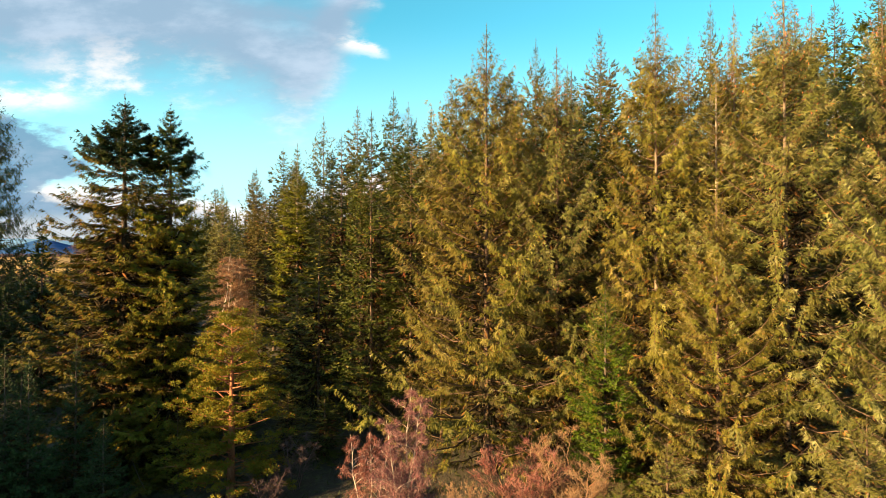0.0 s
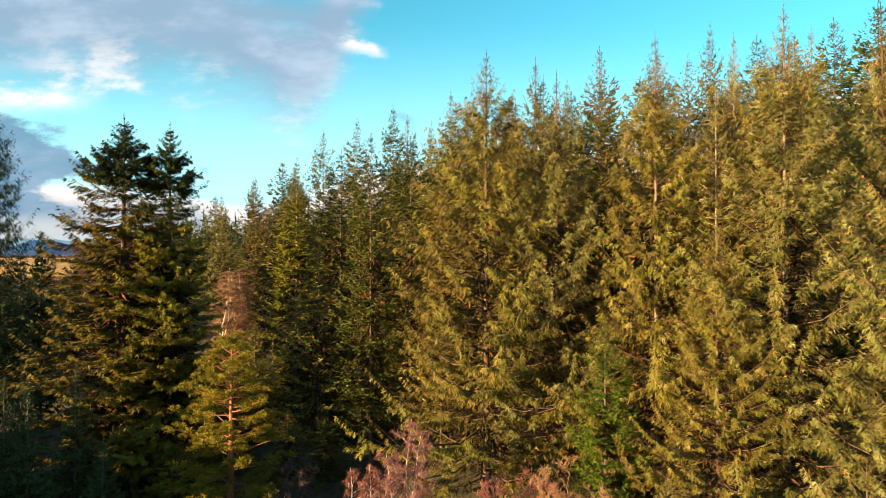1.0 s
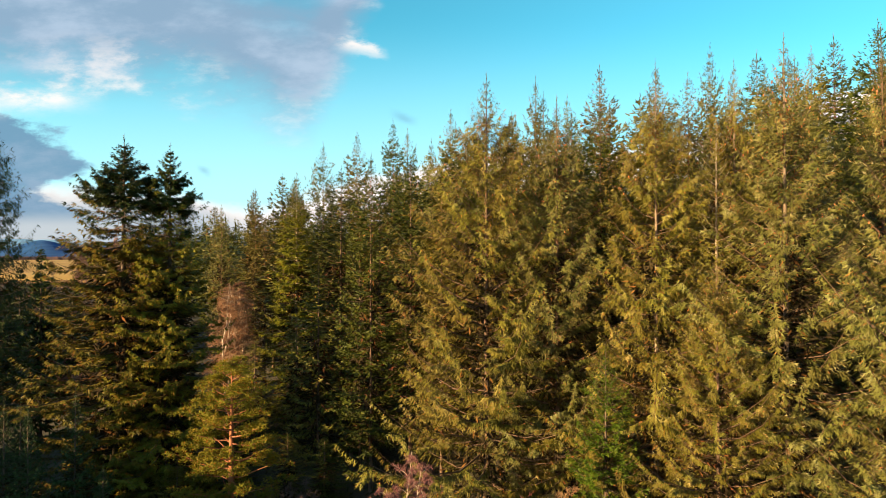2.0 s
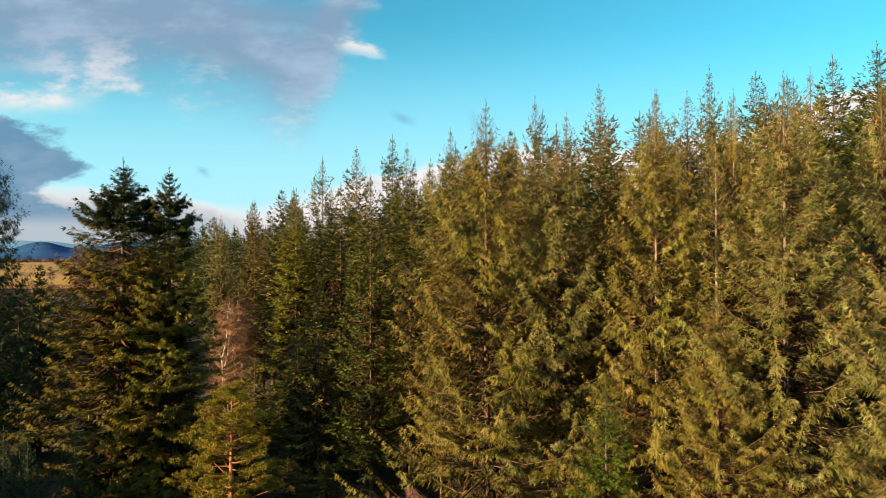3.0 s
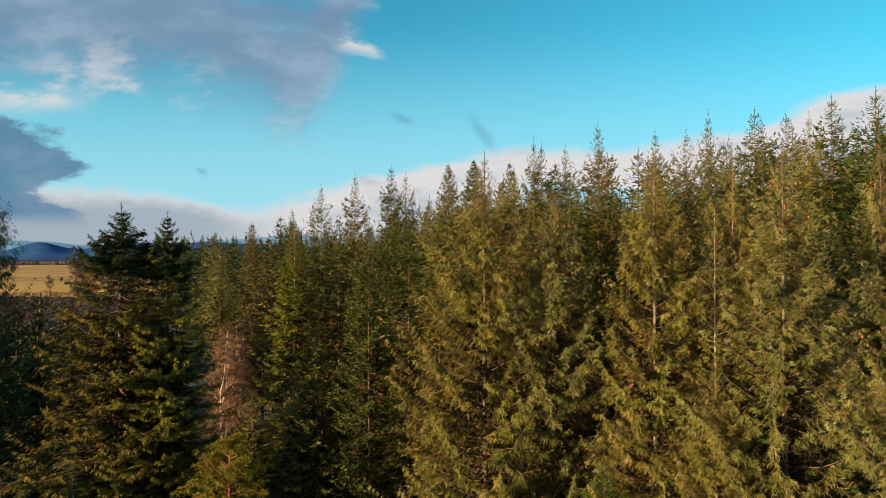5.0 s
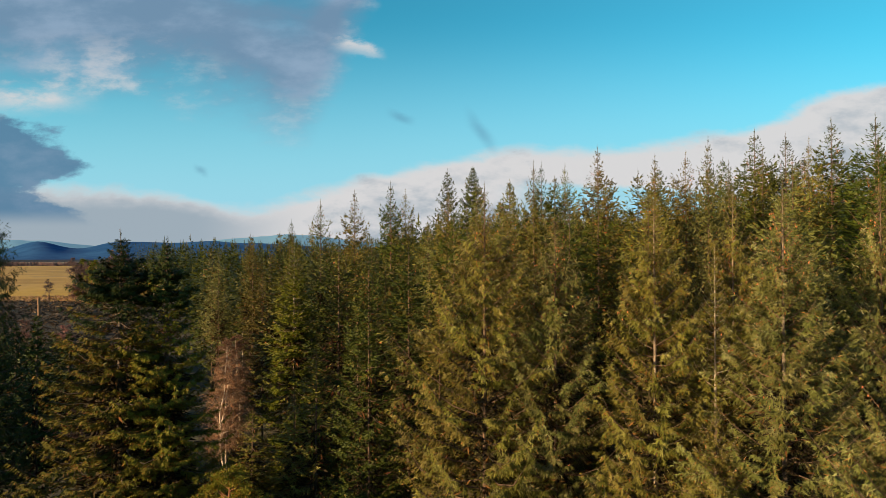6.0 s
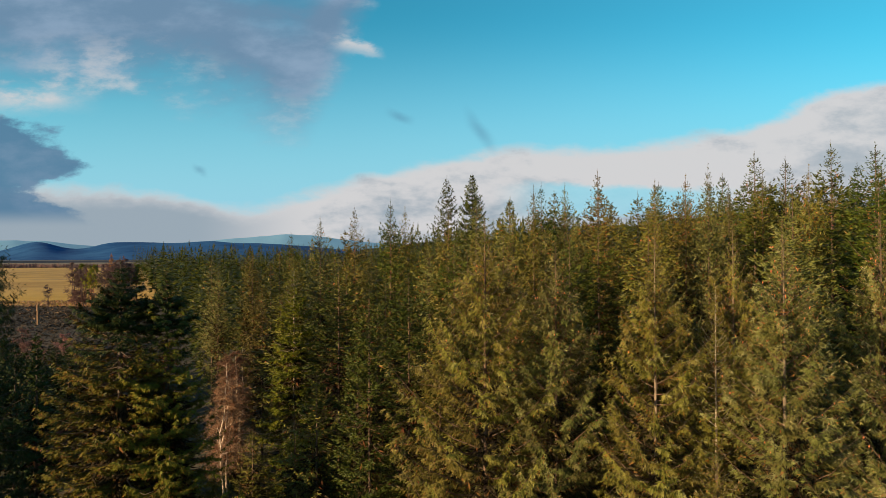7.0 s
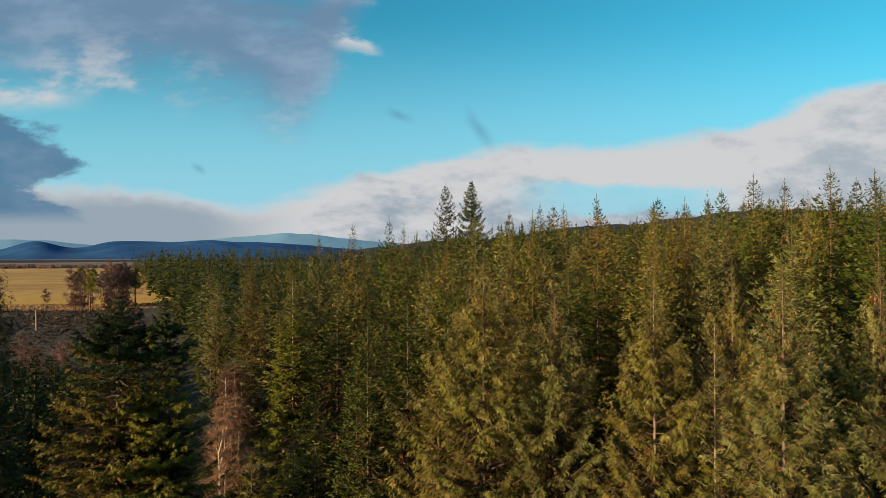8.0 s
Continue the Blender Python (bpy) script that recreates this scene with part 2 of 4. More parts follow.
BARK_DARK = bark("fir_bark", (0.050, 0.036, 0.028), (0.12, 0.085, 0.062))
BARK_PALE = bark("lichen_bark", (0.085, 0.060, 0.042), (0.24, 0.175, 0.12))
BARK_SILVER = bark("silver_bark", (0.13, 0.10, 0.075), (0.36, 0.29, 0.22))
BARK_PINE = bark("pine_bark", (0.13, 0.046, 0.022), (0.34, 0.130, 0.058), 4.0)
BARK_BIRCH = bark("birch_bark", (0.30, 0.22, 0.17), (0.66, 0.54, 0.44), 9.0, 0.6)
CONE = bark("cone_scales", (0.26, 0.075, 0.025), (0.46, 0.17, 0.06), 30.0)
SNAG = bark("bare_wood", (0.17, 0.085, 0.042), (0.31, 0.175, 0.09), 5.0)


# ---- mesh helpers ----
def mesh_of(name, verts, tris, mat):
    """A mesh from arrays of corners (n, 3) and triangles (m, 3)."""
    me = bpy.data.meshes.new(name)
    me.vertices.add(len(verts))
    me.vertices.foreach_set("co", np.asarray(verts, np.float32).ravel())
    me.loops.add(3 * len(tris))
    me.loops.foreach_set("vertex_index", np.asarray(tris, np.int32).ravel())
    me.polygons.add(len(tris))
    me.polygons.foreach_set("loop_start", np.arange(0, 3 * len(tris), 3, dtype=np.int32))
    me.materials.append(mat)
    me.update()
    me.validate()
    return me


def unit(a):
    return a / np.maximum(np.linalg.norm(a, axis=-1, keepdims=True), 1e-9)


def spikes(rng, base, along, length, width, face=None):
    """Separate tapered sprigs: three corners each, lying roughly square to face where it is given."""
    n = len(base)
    square = unit(rng.normal(size=(n, 3))) if face is None else unit(face + rng.normal(0, 0.2, (n, 3)))
    side = unit(np.cross(along, square)) * (np.asarray(width) / 2).reshape(-1, 1)
    tip = base + along * np.asarray(length).reshape(-1, 1)
    mid = base + along * (np.asarray(length) * 0.12).reshape(-1, 1)
    verts = np.stack([mid - side, mid + side, tip], 1).reshape(-1, 3)
    return verts, np.arange(3 * n).reshape(-1, 3)


def tube(points, radii, sides=5, cap=True):
    """A tapered tube along points."""
    p = np.asarray(points, float)
    d = unit(np.gradient(p, axis=0))
    ref = np.where(np.abs(d[:, 2:3]) > 0.8, np.array([[1.0, 0, 0]]), np.array([[0, 0, 1.0]]))
    a = unit(np.cross(d, ref))
    b = np.cross(d, a)
    ang = np.arange(sides) * 2 * np.pi / sides
    ring = a[:, None] * np.cos(ang)[None, :, None] + b[:, None] * np.sin(ang)[None, :, None]
    verts = (p[:, None] + ring * np.asarray(radii).reshape(-1, 1, 1)).reshape(-1, 3)
    tris = []
    for i in range(len(p) - 1):
        for j in range(sides):
            q, r = i * sides + j, i * sides + (j + 1) % sides
            tris += [(q, r, r + sides), (q, r + sides, q + sides)]
    return verts, np.array(tris)


def joined(pieces):
    verts, tris, at = [], [], 0
    for v, f in pieces:
        verts.append(v)
        tris.append(np.asarray(f) + at)
        at += len(v)
    return np.concatenate(verts), np.concatenate(tris)


# ---- ground ----
def ground_z(x, y):
    far = math.hypot(x, y)
    rise = min(max((far - 300) / 420, 0), 1)
    rise = rise * rise * (3 - 2 * rise)
    shelf = min(max((y - 110) / 80, 0), 1) * min(max((-x - 35) / 55, 0), 1)
    z = 12 * math.tanh(x / 100) + 12 * math.tanh((y - 30) / 150) + 7 * rise + 7 * shelf
    return z + 0.5 * noise.noise((x / 22, y / 22, 3.0)) + 1.6 * noise.noise((x / 160, y / 160, 7.0)) * min(far / 150, 1)


def build_ground():
    rings = [0.0] + [3 * 1.09 ** i for i in range(86)]
    rings = [r for r in rings if r < 4900] + [4900]
    spokes = 144
    verts = [(0, 0, ground_z(0, 0))]
    for r in rings[1:]:
        for j in range(spokes):
            a = 2 * math.pi * j / spokes
            x, y = r * math.sin(a), r * math.cos(a)
            verts.append((x, y, ground_z(x, y)))
    tris = [(0, 1 + (j + 1) % spokes, 1 + j) for j in range(spokes)]
    for i in range(len(rings) - 2):
        for j in range(spokes):
            q, r = 1 + i * spokes + j, 1 + i * spokes + (j + 1) % spokes
            tris += [(q, r, r + spokes), (q, r + spokes, q + spokes)]
    mat, k, bsdf, out = material("moor_and_forest_floor", 0.95)
    spot = k.add("ShaderNodeNewGeometry").outputs["Position"]
    axes = k.add("ShaderNodeSeparateXYZ")
    k.l.new(spot, axes.inputs[0])
    x, y, z = axes.outputs
    wide = k.noise(spot, 0.018, 5)
    patch = k.noise(spot, 0.09, 6, 0.65)
    grain = k.noise(spot, 2.2, 6, 0.7)
    floor = k.mix(k.smooth(patch, 0.35, 0.65), (0.030, 0.024, 0.016), (0.070, 0.052, 0.030))
    floor = k.mix(k.smooth(grain, 0.45, 0.75), floor, (0.075, 0.085, 0.03))
    felled = k.mix(k.smooth(patch, 0.40, 0.62), (0.017, 0.013, 0.009), (0.048, 0.033, 0.021))
    felled = k.mix(k.smooth(grain, 0.52, 0.7), felled, (0.070, 0.050, 0.032))
    streak = k.add("ShaderNodeMapping")
    streak.inputs["Scale"].default_value = (0.6, 1.25, 1)
    k.l.new(spot, streak.inputs[0])
    band = k.noise(streak.outputs[0], 0.030, 7, 0.68)
    grass = k.mix(k.smooth(band, 0.38, 0.62), (0.36, 0.185, 0.026), (0.56, 0.31, 0.055))
    grass = k.mix(k.math("MULTIPLY", k.smooth(band, 0.54, 0.68), 0.75), grass, (0.20, 0.115, 0.05))
    grass = k.mix(k.math("MULTIPLY", k.smooth(y, 330.0, 255.0), 0.6), grass, (0.58, 0.325, 0.022))
    moor = k.mix(k.smooth(wide, 0.4, 0.6), (0.10, 0.068, 0.046), (0.20, 0.14, 0.075))
    wob = k.math("MULTIPLY", k.math("SUBTRACT", patch, 0.5), 60.0)
    yy = k.math("ADD", y, wob)
    west = k.smooth(k.math("ADD", x, k.math("MULTIPLY", y, 0.42)), 8.0, -8.0)
    col = k.mix(k.math("MULTIPLY", west, k.smooth(yy, 115.0, 130.0)), floor, felled)
    col = k.mix(k.math("MULTIPLY", west, k.smooth(yy, 236.0, 246.0)), col, grass)
    col = k.mix(k.smooth(k.math("ADD", y, k.math("MULTIPLY", wob, 3.0)), 820.0, 900.0), col, moor)
    k.put(bsdf.inputs["Base Color"], col)
    bump = k.add("ShaderNodeBump")
    bump.inputs["Strength"].default_value, bump.inputs["Distance"].default_value = 0.8, 0.25
    k.l.new(grain, bump.inputs["Height"])
    k.l.new(bump.outputs[0], bsdf.inputs["Normal"])
    me = mesh_of("ground", verts, tris, mat)
    me.polygons.foreach_set("use_smooth", [True] * len(me.polygons))
    tagged(new("ground", me), "rolling moorland with golden grass, felled brash and dark forest floor", "ground", kind="structure")


build_ground()


def hill(name, label, far, deep, humps, base, colours, seed, snow=0.0):
    """A range of hills: humps are (bearing, half-width, height) with bearing and width as tangents."""
    mat, k, bsdf, out = material(name + "_hazed_heather", 1.0)
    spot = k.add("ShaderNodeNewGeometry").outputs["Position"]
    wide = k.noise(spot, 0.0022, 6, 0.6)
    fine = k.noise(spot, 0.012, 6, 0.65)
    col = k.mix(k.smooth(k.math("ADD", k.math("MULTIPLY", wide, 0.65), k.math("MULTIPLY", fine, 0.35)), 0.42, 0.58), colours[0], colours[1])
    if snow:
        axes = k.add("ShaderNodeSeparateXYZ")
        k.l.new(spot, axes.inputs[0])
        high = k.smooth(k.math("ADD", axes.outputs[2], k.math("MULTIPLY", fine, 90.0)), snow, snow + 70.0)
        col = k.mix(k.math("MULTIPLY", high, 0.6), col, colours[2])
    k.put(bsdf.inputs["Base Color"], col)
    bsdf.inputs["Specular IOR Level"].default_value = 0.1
    cols, rows = 200, 14
    verts, tris = [], []
    for i in range(rows):
        s = i / (rows - 1)
        for j in range(cols):
            u = -1.0 + 2.2 * j / (cols - 1)
            h = base
            for at, wide_by, tall in humps:
                h += tall * math.exp(-((u - at) / wide_by) ** 2)
            y = far + deep * (s - 1)
            swell = s ** 1.4 if s < 1 else 1
            bumps = 1 + 0.05 * noise.fractal((u * 22 + seed, s * 3, seed), 1.0, 2.0, 4)
            verts.append((u * y, y, 14 + h * swell * bumps * far / 1000 - (1 - s) * 12))
    for i in range(rows - 1):
        for j in range(cols - 1):
            q = i * cols + j
            tris += [(q, q + 1, q + cols + 1), (q, q + cols + 1, q + cols)]
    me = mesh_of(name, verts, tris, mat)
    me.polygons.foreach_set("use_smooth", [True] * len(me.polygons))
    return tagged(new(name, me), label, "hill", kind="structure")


# distance haze painted into the base colours: bluer the farther the range
hill("hill_range_far", "snow-dusted mountains on the horizon, pale blue haze in their colour", 4500, 600,
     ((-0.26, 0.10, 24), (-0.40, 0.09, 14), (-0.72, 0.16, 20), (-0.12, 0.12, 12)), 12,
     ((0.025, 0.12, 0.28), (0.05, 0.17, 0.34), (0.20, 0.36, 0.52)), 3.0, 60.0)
hill("hill_range_middle", "heather hills beyond the moor, dark blue haze in their colour", 3400, 900,
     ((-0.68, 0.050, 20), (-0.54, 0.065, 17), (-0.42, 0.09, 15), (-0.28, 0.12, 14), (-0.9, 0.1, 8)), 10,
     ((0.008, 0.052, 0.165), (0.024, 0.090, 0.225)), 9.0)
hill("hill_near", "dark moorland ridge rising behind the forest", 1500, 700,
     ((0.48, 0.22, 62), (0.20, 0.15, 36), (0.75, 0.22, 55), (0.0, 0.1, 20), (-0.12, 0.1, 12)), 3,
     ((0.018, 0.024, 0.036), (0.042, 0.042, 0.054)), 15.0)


# ---- trees ----
CACHE = {}
# crown outlines: (share of the way down from the top, share of the full reach)
SPIRED = ((0.0, 0.01), (0.04, 0.06), (0.09, 0.14), (0.15, 0.27), (0.27, 0.51), (0.55, 0.82), (0.8, 1.0), (1.0, 0.95))
NARROW = ((0.0, 0.02), (0.05, 0.13), (0.12, 0.33), (0.20, 0.50), (0.30, 0.65), (0.6, 0.92), (1.0, 1.0))
CONICAL = ((0.0, 0.02), (0.10, 0.16), (0.30, 0.42), (0.6, 0.74), (0.9, 1.0), (1.0, 0.95))
PLUMED = ((0.0, 0.03), (0.04, 0.13), (0.09, 0.26), (0.15, 0.40), (0.20, 0.48), (0.27, 0.54), (0.4, 0.72), (0.65, 0.94), (0.9, 1.0), (1.0, 0.9))
UP = np.array([0.0, 0.0, 1.0])


def hash_of(text):
    """A steady number for a name."""
    value = 7
    for ch in text:
        value = (value * 131 + ord(ch)) % 1000003
    return value


def blades(rng, base, along, length, width, face):
    """Separate needle sprays: folded lance shapes of two triangles each, turned to face."""
    n = len(base)
    length, width = np.asarray(length).reshape(-1, 1), np.asarray(width).reshape(-1, 1)
    side = unit(np.cross(along, face + rng.normal(0, 0.25, (n, 3)))) * width / 2
    mid = base + along * length * rng.uniform(0.3, 0.5, (n, 1)) - face * width * 0.25
    verts = np.stack([base, mid - side, base + along * length, mid + side], 1).reshape(-1, 3)
    at = 4 * np.arange(n)[:, None]
    return verts, np.concatenate([at + (0, 1, 2), at + (0, 2, 3)])


def trunk_piece(rng, height, thick, lean=0.15, sides=8):
    z = np.linspace(0, 1, 12) ** 0.9
    sway = np.cumsum(rng.normal(0, lean / 12, (12, 2)), axis=0) * 0.4
    pts = np.column_stack([sway[:, 0], sway[:, 1], z * height])
    rad = thick * (1 - z) ** 0.85 + 0.012
    rad[0] *= 1.35
    return tube(pts, rad, sides), pts


def conifer(key, needles, bark_mat, height=26.0, radius=6.0, base=1.5, shape=SPIRED, whorl=0.5, per=5, slope=(1.2, 0.75, 0.15), curl=0.3, sag=0.2,
            spacing=0.16, let=(0.30, 0.04), hang=0.8, flat=0.8, lay=0.4, blade=(0.22, 0.055), sides=2, fan=3, thick=0.2, bare=0.12, fill=1.0,
            gap=None, low_mat=None, split=False, tip_mat=None, tips=5, limb_mat=None, limb_share=1.0, dead=0, cones=0.0, core=(600, 0.5), rough=0.3, top_fill=1.0, fine=False):
    """Trunk, limbs and needle sprays of a conifer, as meshes shared by the trees of its kind.
    slope: how steeply the limbs rise at the top, a third down and at the foot. let: length of the hanging side sprays, and its growth with the limb.
    gap: (low, high, share) a stretch of the crown that lost most of its sprays."""
    if key in CACHE:
        return CACHE[key]
    rng = np.random.default_rng(hash_of(key))
    trunk, line = trunk_piece(rng, height, thick)
    limbs, sprays, low_sprays, cone_at, shoots, boughs, twigs = [], [], [], [], [], [], []
    seed = hash_of(key) % 97
    at_u, at_r = [p for p, _ in shape], [r for _, r in shape]
    h = base
    while h < height - 0.2:
        u = (height - h) / (height - base)
        turn0 = rng.uniform(0, 6.28)
        for b in range(per):
            hh = min(h + rng.uniform(-0.5, 0.5) * whorl * (0.25 if u < 0.2 else 0.9), height - 0.12)
            az = turn0 + 6.283 * b / per + rng.normal(0, 0.25)
            k = float(np.interp(u, (0, 0.35, 1), slope)) + rng.normal(0, 0.13)
            L = 0.3
            for _ in range(4):
                L = 0.5 * L + 0.5 * radius * float(np.interp((height - hh - 0.8 * k * L) / (height - base), at_u, at_r))
            lobe = 0.95 + 0.5 * noise.noise((1.2 * math.sin(az), 1.2 * math.cos(az) + seed, hh * 0.35))
            L = max(0.16, L * (1 + (lobe - 1) * min(1, u * 4)) * rng.uniform(1 - rough, 1 + 0.4 * rough))
            out = np.array([math.sin(az), math.cos(az), 0.0])
            side = np.array([math.cos(az), -math.sin(az), 0.0])
            origin = np.array([np.interp(hh, line[:, 2], line[:, 0]), np.interp(hh, line[:, 2], line[:, 1]), hh])
            yaw, sag_b, up = rng.normal(0, 0.12), sag * rng.uniform(0.5, 1.4), curl * rng.uniform(0.4, 1.3)

            def on(s, origin=origin, out=out, side=side, L=L, k=k, sag_b=sag_b, up=up, yaw=yaw):
                s = np.asarray(s).reshape(-1, 1)
                return origin + out * L * s + side * (L * yaw * s * s) + UP * (L * (k * s - 2 * sag_b * s * (1 - s) + up * (s ** 3 - 0.5 * s)))

            if rng.random() < limb_share:
                limbs.append(tube(on(np.linspace(0, 0.95, 4)), np.linspace(0.010 + 0.009 * L, 0.005, 4), 3))
            share = fill * (0.6 + 0.4 * min(1.0, u / 0.15))
            if gap and gap[0] < hh < gap[1]:
                share *= gap[2]
            elif gap and hh > gap[1]:
                share *= top_fill
            grow = min(1.0, 0.36 + L / 2.6)
            spines = [(on, L, out, side, bare if L > 1.0 else 0.05)]
            for f in range(fan if L > 1.1 else 0):
                s0, sign = rng.uniform(0.3, 0.85), 1.0 if f % 2 else -1.0
                len_sub = L * rng.uniform(0.26, 0.42) * (1.2 - s0) + 0.25
                way_sub = unit(out * 0.8 + side * sign * rng.uniform(0.45, 0.9))
                start, drop, k_sub = on(s0)[0], rng.uniform(0.05, 0.4) * min(1.0, hang), 0.45 * k

                def on_sub(q, start=start, way_sub=way_sub, len_sub=len_sub, drop=drop, up=up, k_sub=k_sub):
                    q = np.asarray(q).reshape(-1, 1)
                    return start + way_sub * len_sub * q + UP * (len_sub * (k_sub * q - drop * q * q + 0.5 * up * q ** 3))

                spines.append((on_sub, len_sub, way_sub, np.array([way_sub[1], -way_sub[0], 0.0]), 0.1))
            bough, tip_piece = [], []
            for at_s, len_s, out_s, side_s, first in spines:
                n2 = int(max(1.0, share) * max(6, 2 * int((1 - first) * len_s / (spacing * (0.5 + 0.5 * grow)))))
                s2 = first + (1 - first) * (np.arange(n2) + rng.uniform(0, 1, n2)) / n2
                s2 = s2[rng.random(n2) < share]
                n2 = len(s2)
                if n2 == 0:
                    continue
                sign = np.where(np.arange(n2) % 2, 1.0, -1.0) * rng.uniform(0.25, 1.0, n2)
                l2 = (let[0] * grow + let[1] * len_s * (1 - s2)) * rng.uniform(0.5, 1.4, n2) * (1.1 - 0.45 * s2)
                root = at_s(s2)
                d2 = unit(out_s * rng.uniform(0.3, 0.8, (n2, 1)) + side_s * (flat * sign)[:, None] + UP * (k * 0.35 - hang * rng.uniform(0.3, 1.1, n2))[:, None])
                face = unit(UP * lay + out_s * 0.6 + rng.normal(0, 0.3, (n2, 3)))
                bough.append(blades(rng, root, d2, l2, blade[1] * 1.1 * grow * rng.uniform(0.8, 1.2, n2), face))
                across = unit(np.cross(d2, face))
                for j in range(sides):
                    t = (j + rng.uniform(0.2, 0.9, n2)) / sides
                    mark = np.where((np.arange(n2) + j) % 2, 0.6, -0.6)
                    aim = unit(d2 * 0.8 + across * mark[:, None] - UP * (hang * 0.3 * t)[:, None] + rng.normal(0, 0.12, (n2, 3)))
                    bough.append((spikes if fine else blades)(rng, root + d2 * (l2 * t * 0.85)[:, None], aim, blade[0] * grow * (1.15 - 0.4 * t) * rng.uniform(0.7, 1.3, n2),
                                                              blade[1] * grow * rng.uniform(0.75, 1.25, n2), face))
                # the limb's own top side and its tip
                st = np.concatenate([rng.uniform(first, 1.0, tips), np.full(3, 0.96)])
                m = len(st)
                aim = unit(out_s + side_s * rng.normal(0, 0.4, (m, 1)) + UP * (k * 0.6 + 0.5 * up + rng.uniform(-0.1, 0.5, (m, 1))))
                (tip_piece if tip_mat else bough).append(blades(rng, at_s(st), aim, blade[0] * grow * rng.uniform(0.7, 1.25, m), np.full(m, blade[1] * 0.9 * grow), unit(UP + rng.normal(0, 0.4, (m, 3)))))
                if at_s is not on and limb_share > 0.6 and rng.random() < 0.4:
                    limbs.append(tube(at_s(np.linspace(0, 0.9, 3)), np.linspace(0.010, 0.004, 3), 3))
            if split and L > 0.9 and bough:
                boughs.append(joined(bough))
            else:
                (low_sprays if (low_mat and hh < 0.4 * gap[0] + 0.6 * gap[1] + rng.normal(0, 0.8)) else sprays).extend(bough)
            shoots += tip_piece
            if dead and L > 0.8:
                root = on(rng.uniform(0.04, 0.42, dead))
                twigs.append(spikes(rng, root, unit(out * 0.4 + rng.normal(0, 0.6, (dead, 3)) - UP * 0.5), rng.uniform(0.15, 0.5, dead), np.full(dead, 0.03)))
            if cones and u < 0.45 and L > 0.5 and rng.random() < cones:
                cone_at.append(on(rng.uniform(0.5, 1.0, 5)) + rng.normal(0, 0.07, (5, 3)))
        h += whorl * rng.uniform(0.85, 1.15) * (0.62 + 0.38 * min(1, u * 2.2))
    # leader shoot
    n = 26
    root = np.column_stack([np.full(n, line[-1, 0]), np.full(n, line[-1, 1]), height - rng.uniform(-0.3, 0.9, n)])
    sprays.append(blades(rng, root, unit(np.column_stack([rng.normal(0, 0.5, (n, 2)), np.full(n, 0.9)])), np.full(n, min(blade[0], 0.25) * 0.7), np.full(n, min(blade[1], 0.07) * 0.7), unit(rng.normal(0, 1, (n, 3)))))
    limbs.append(tube([line[-1] - (0, 0, 0.4), line[-1] + (0, 0, 0.5)], [0.014, 0.005], 3))
    made = [("trunk", mesh_of("trunk", *trunk, bark_mat)), ("branchwork", mesh_of("branchwork", *joined(limbs), limb_mat or bark_mat)),
            ("crown", mesh_of("crown", *joined(sprays), needles))]
    # dark blades round the trunk: the shade of the crown's gaps as colour
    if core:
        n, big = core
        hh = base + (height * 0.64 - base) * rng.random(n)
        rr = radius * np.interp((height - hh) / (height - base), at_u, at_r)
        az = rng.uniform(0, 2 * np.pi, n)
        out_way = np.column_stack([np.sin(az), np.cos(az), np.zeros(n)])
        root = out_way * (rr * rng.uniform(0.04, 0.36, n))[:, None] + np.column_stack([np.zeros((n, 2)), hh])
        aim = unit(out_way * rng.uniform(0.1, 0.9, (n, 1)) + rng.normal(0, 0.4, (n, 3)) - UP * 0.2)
        made.append(("inner_crown", mesh_of("inner_crown", *blades(rng, root, aim, np.full(n, big), np.full(n, big * 0.22), out_way), INNER_SHADE)))
    for piece in boughs:
        made.append(("bough", mesh_of("bough", *piece, needles)))
    if shoots:
        made.append(("shoot_growth", mesh_of("shoot_growth", *joined(shoots), tip_mat)))
    if twigs:
        made.append(("dead_wood", mesh_of("dead_wood", *joined(twigs), DEAD)))
    if low_sprays:
        made.append(("lower_crown", mesh_of("lower_crown", *joined(low_sprays), low_mat)))
    if cone_at:
        pos = np.concatenate(cone_at)
        down = unit(rng.normal(0, 0.25, pos.shape) - UP)
        made.append(("cone_growth", mesh_of("cone_growth", *blades(rng, pos, down, np.full(len(pos), 0.15), np.full(len(pos), 0.065), unit(rng.normal(0, 1, pos.shape))), CONE)))
    CACHE[key] = (height, radius, made)
    return CACHE[key]


# what grows on which part of a tree, and what looks different from the rest of it
BEARER = {"cone_growth": "crown", "shoot_growth": "crown", "dead_wood": "branchwork"}
PART_LABELS = {"cone_growth": "orange-brown hanging cones", "shoot_growth": "grey-green shoot tips, paled by highlight in their colour", "dead_wood": "brown dead inner twigs", "lower_crown": "lower sprays, sunlit gold in their colour"}


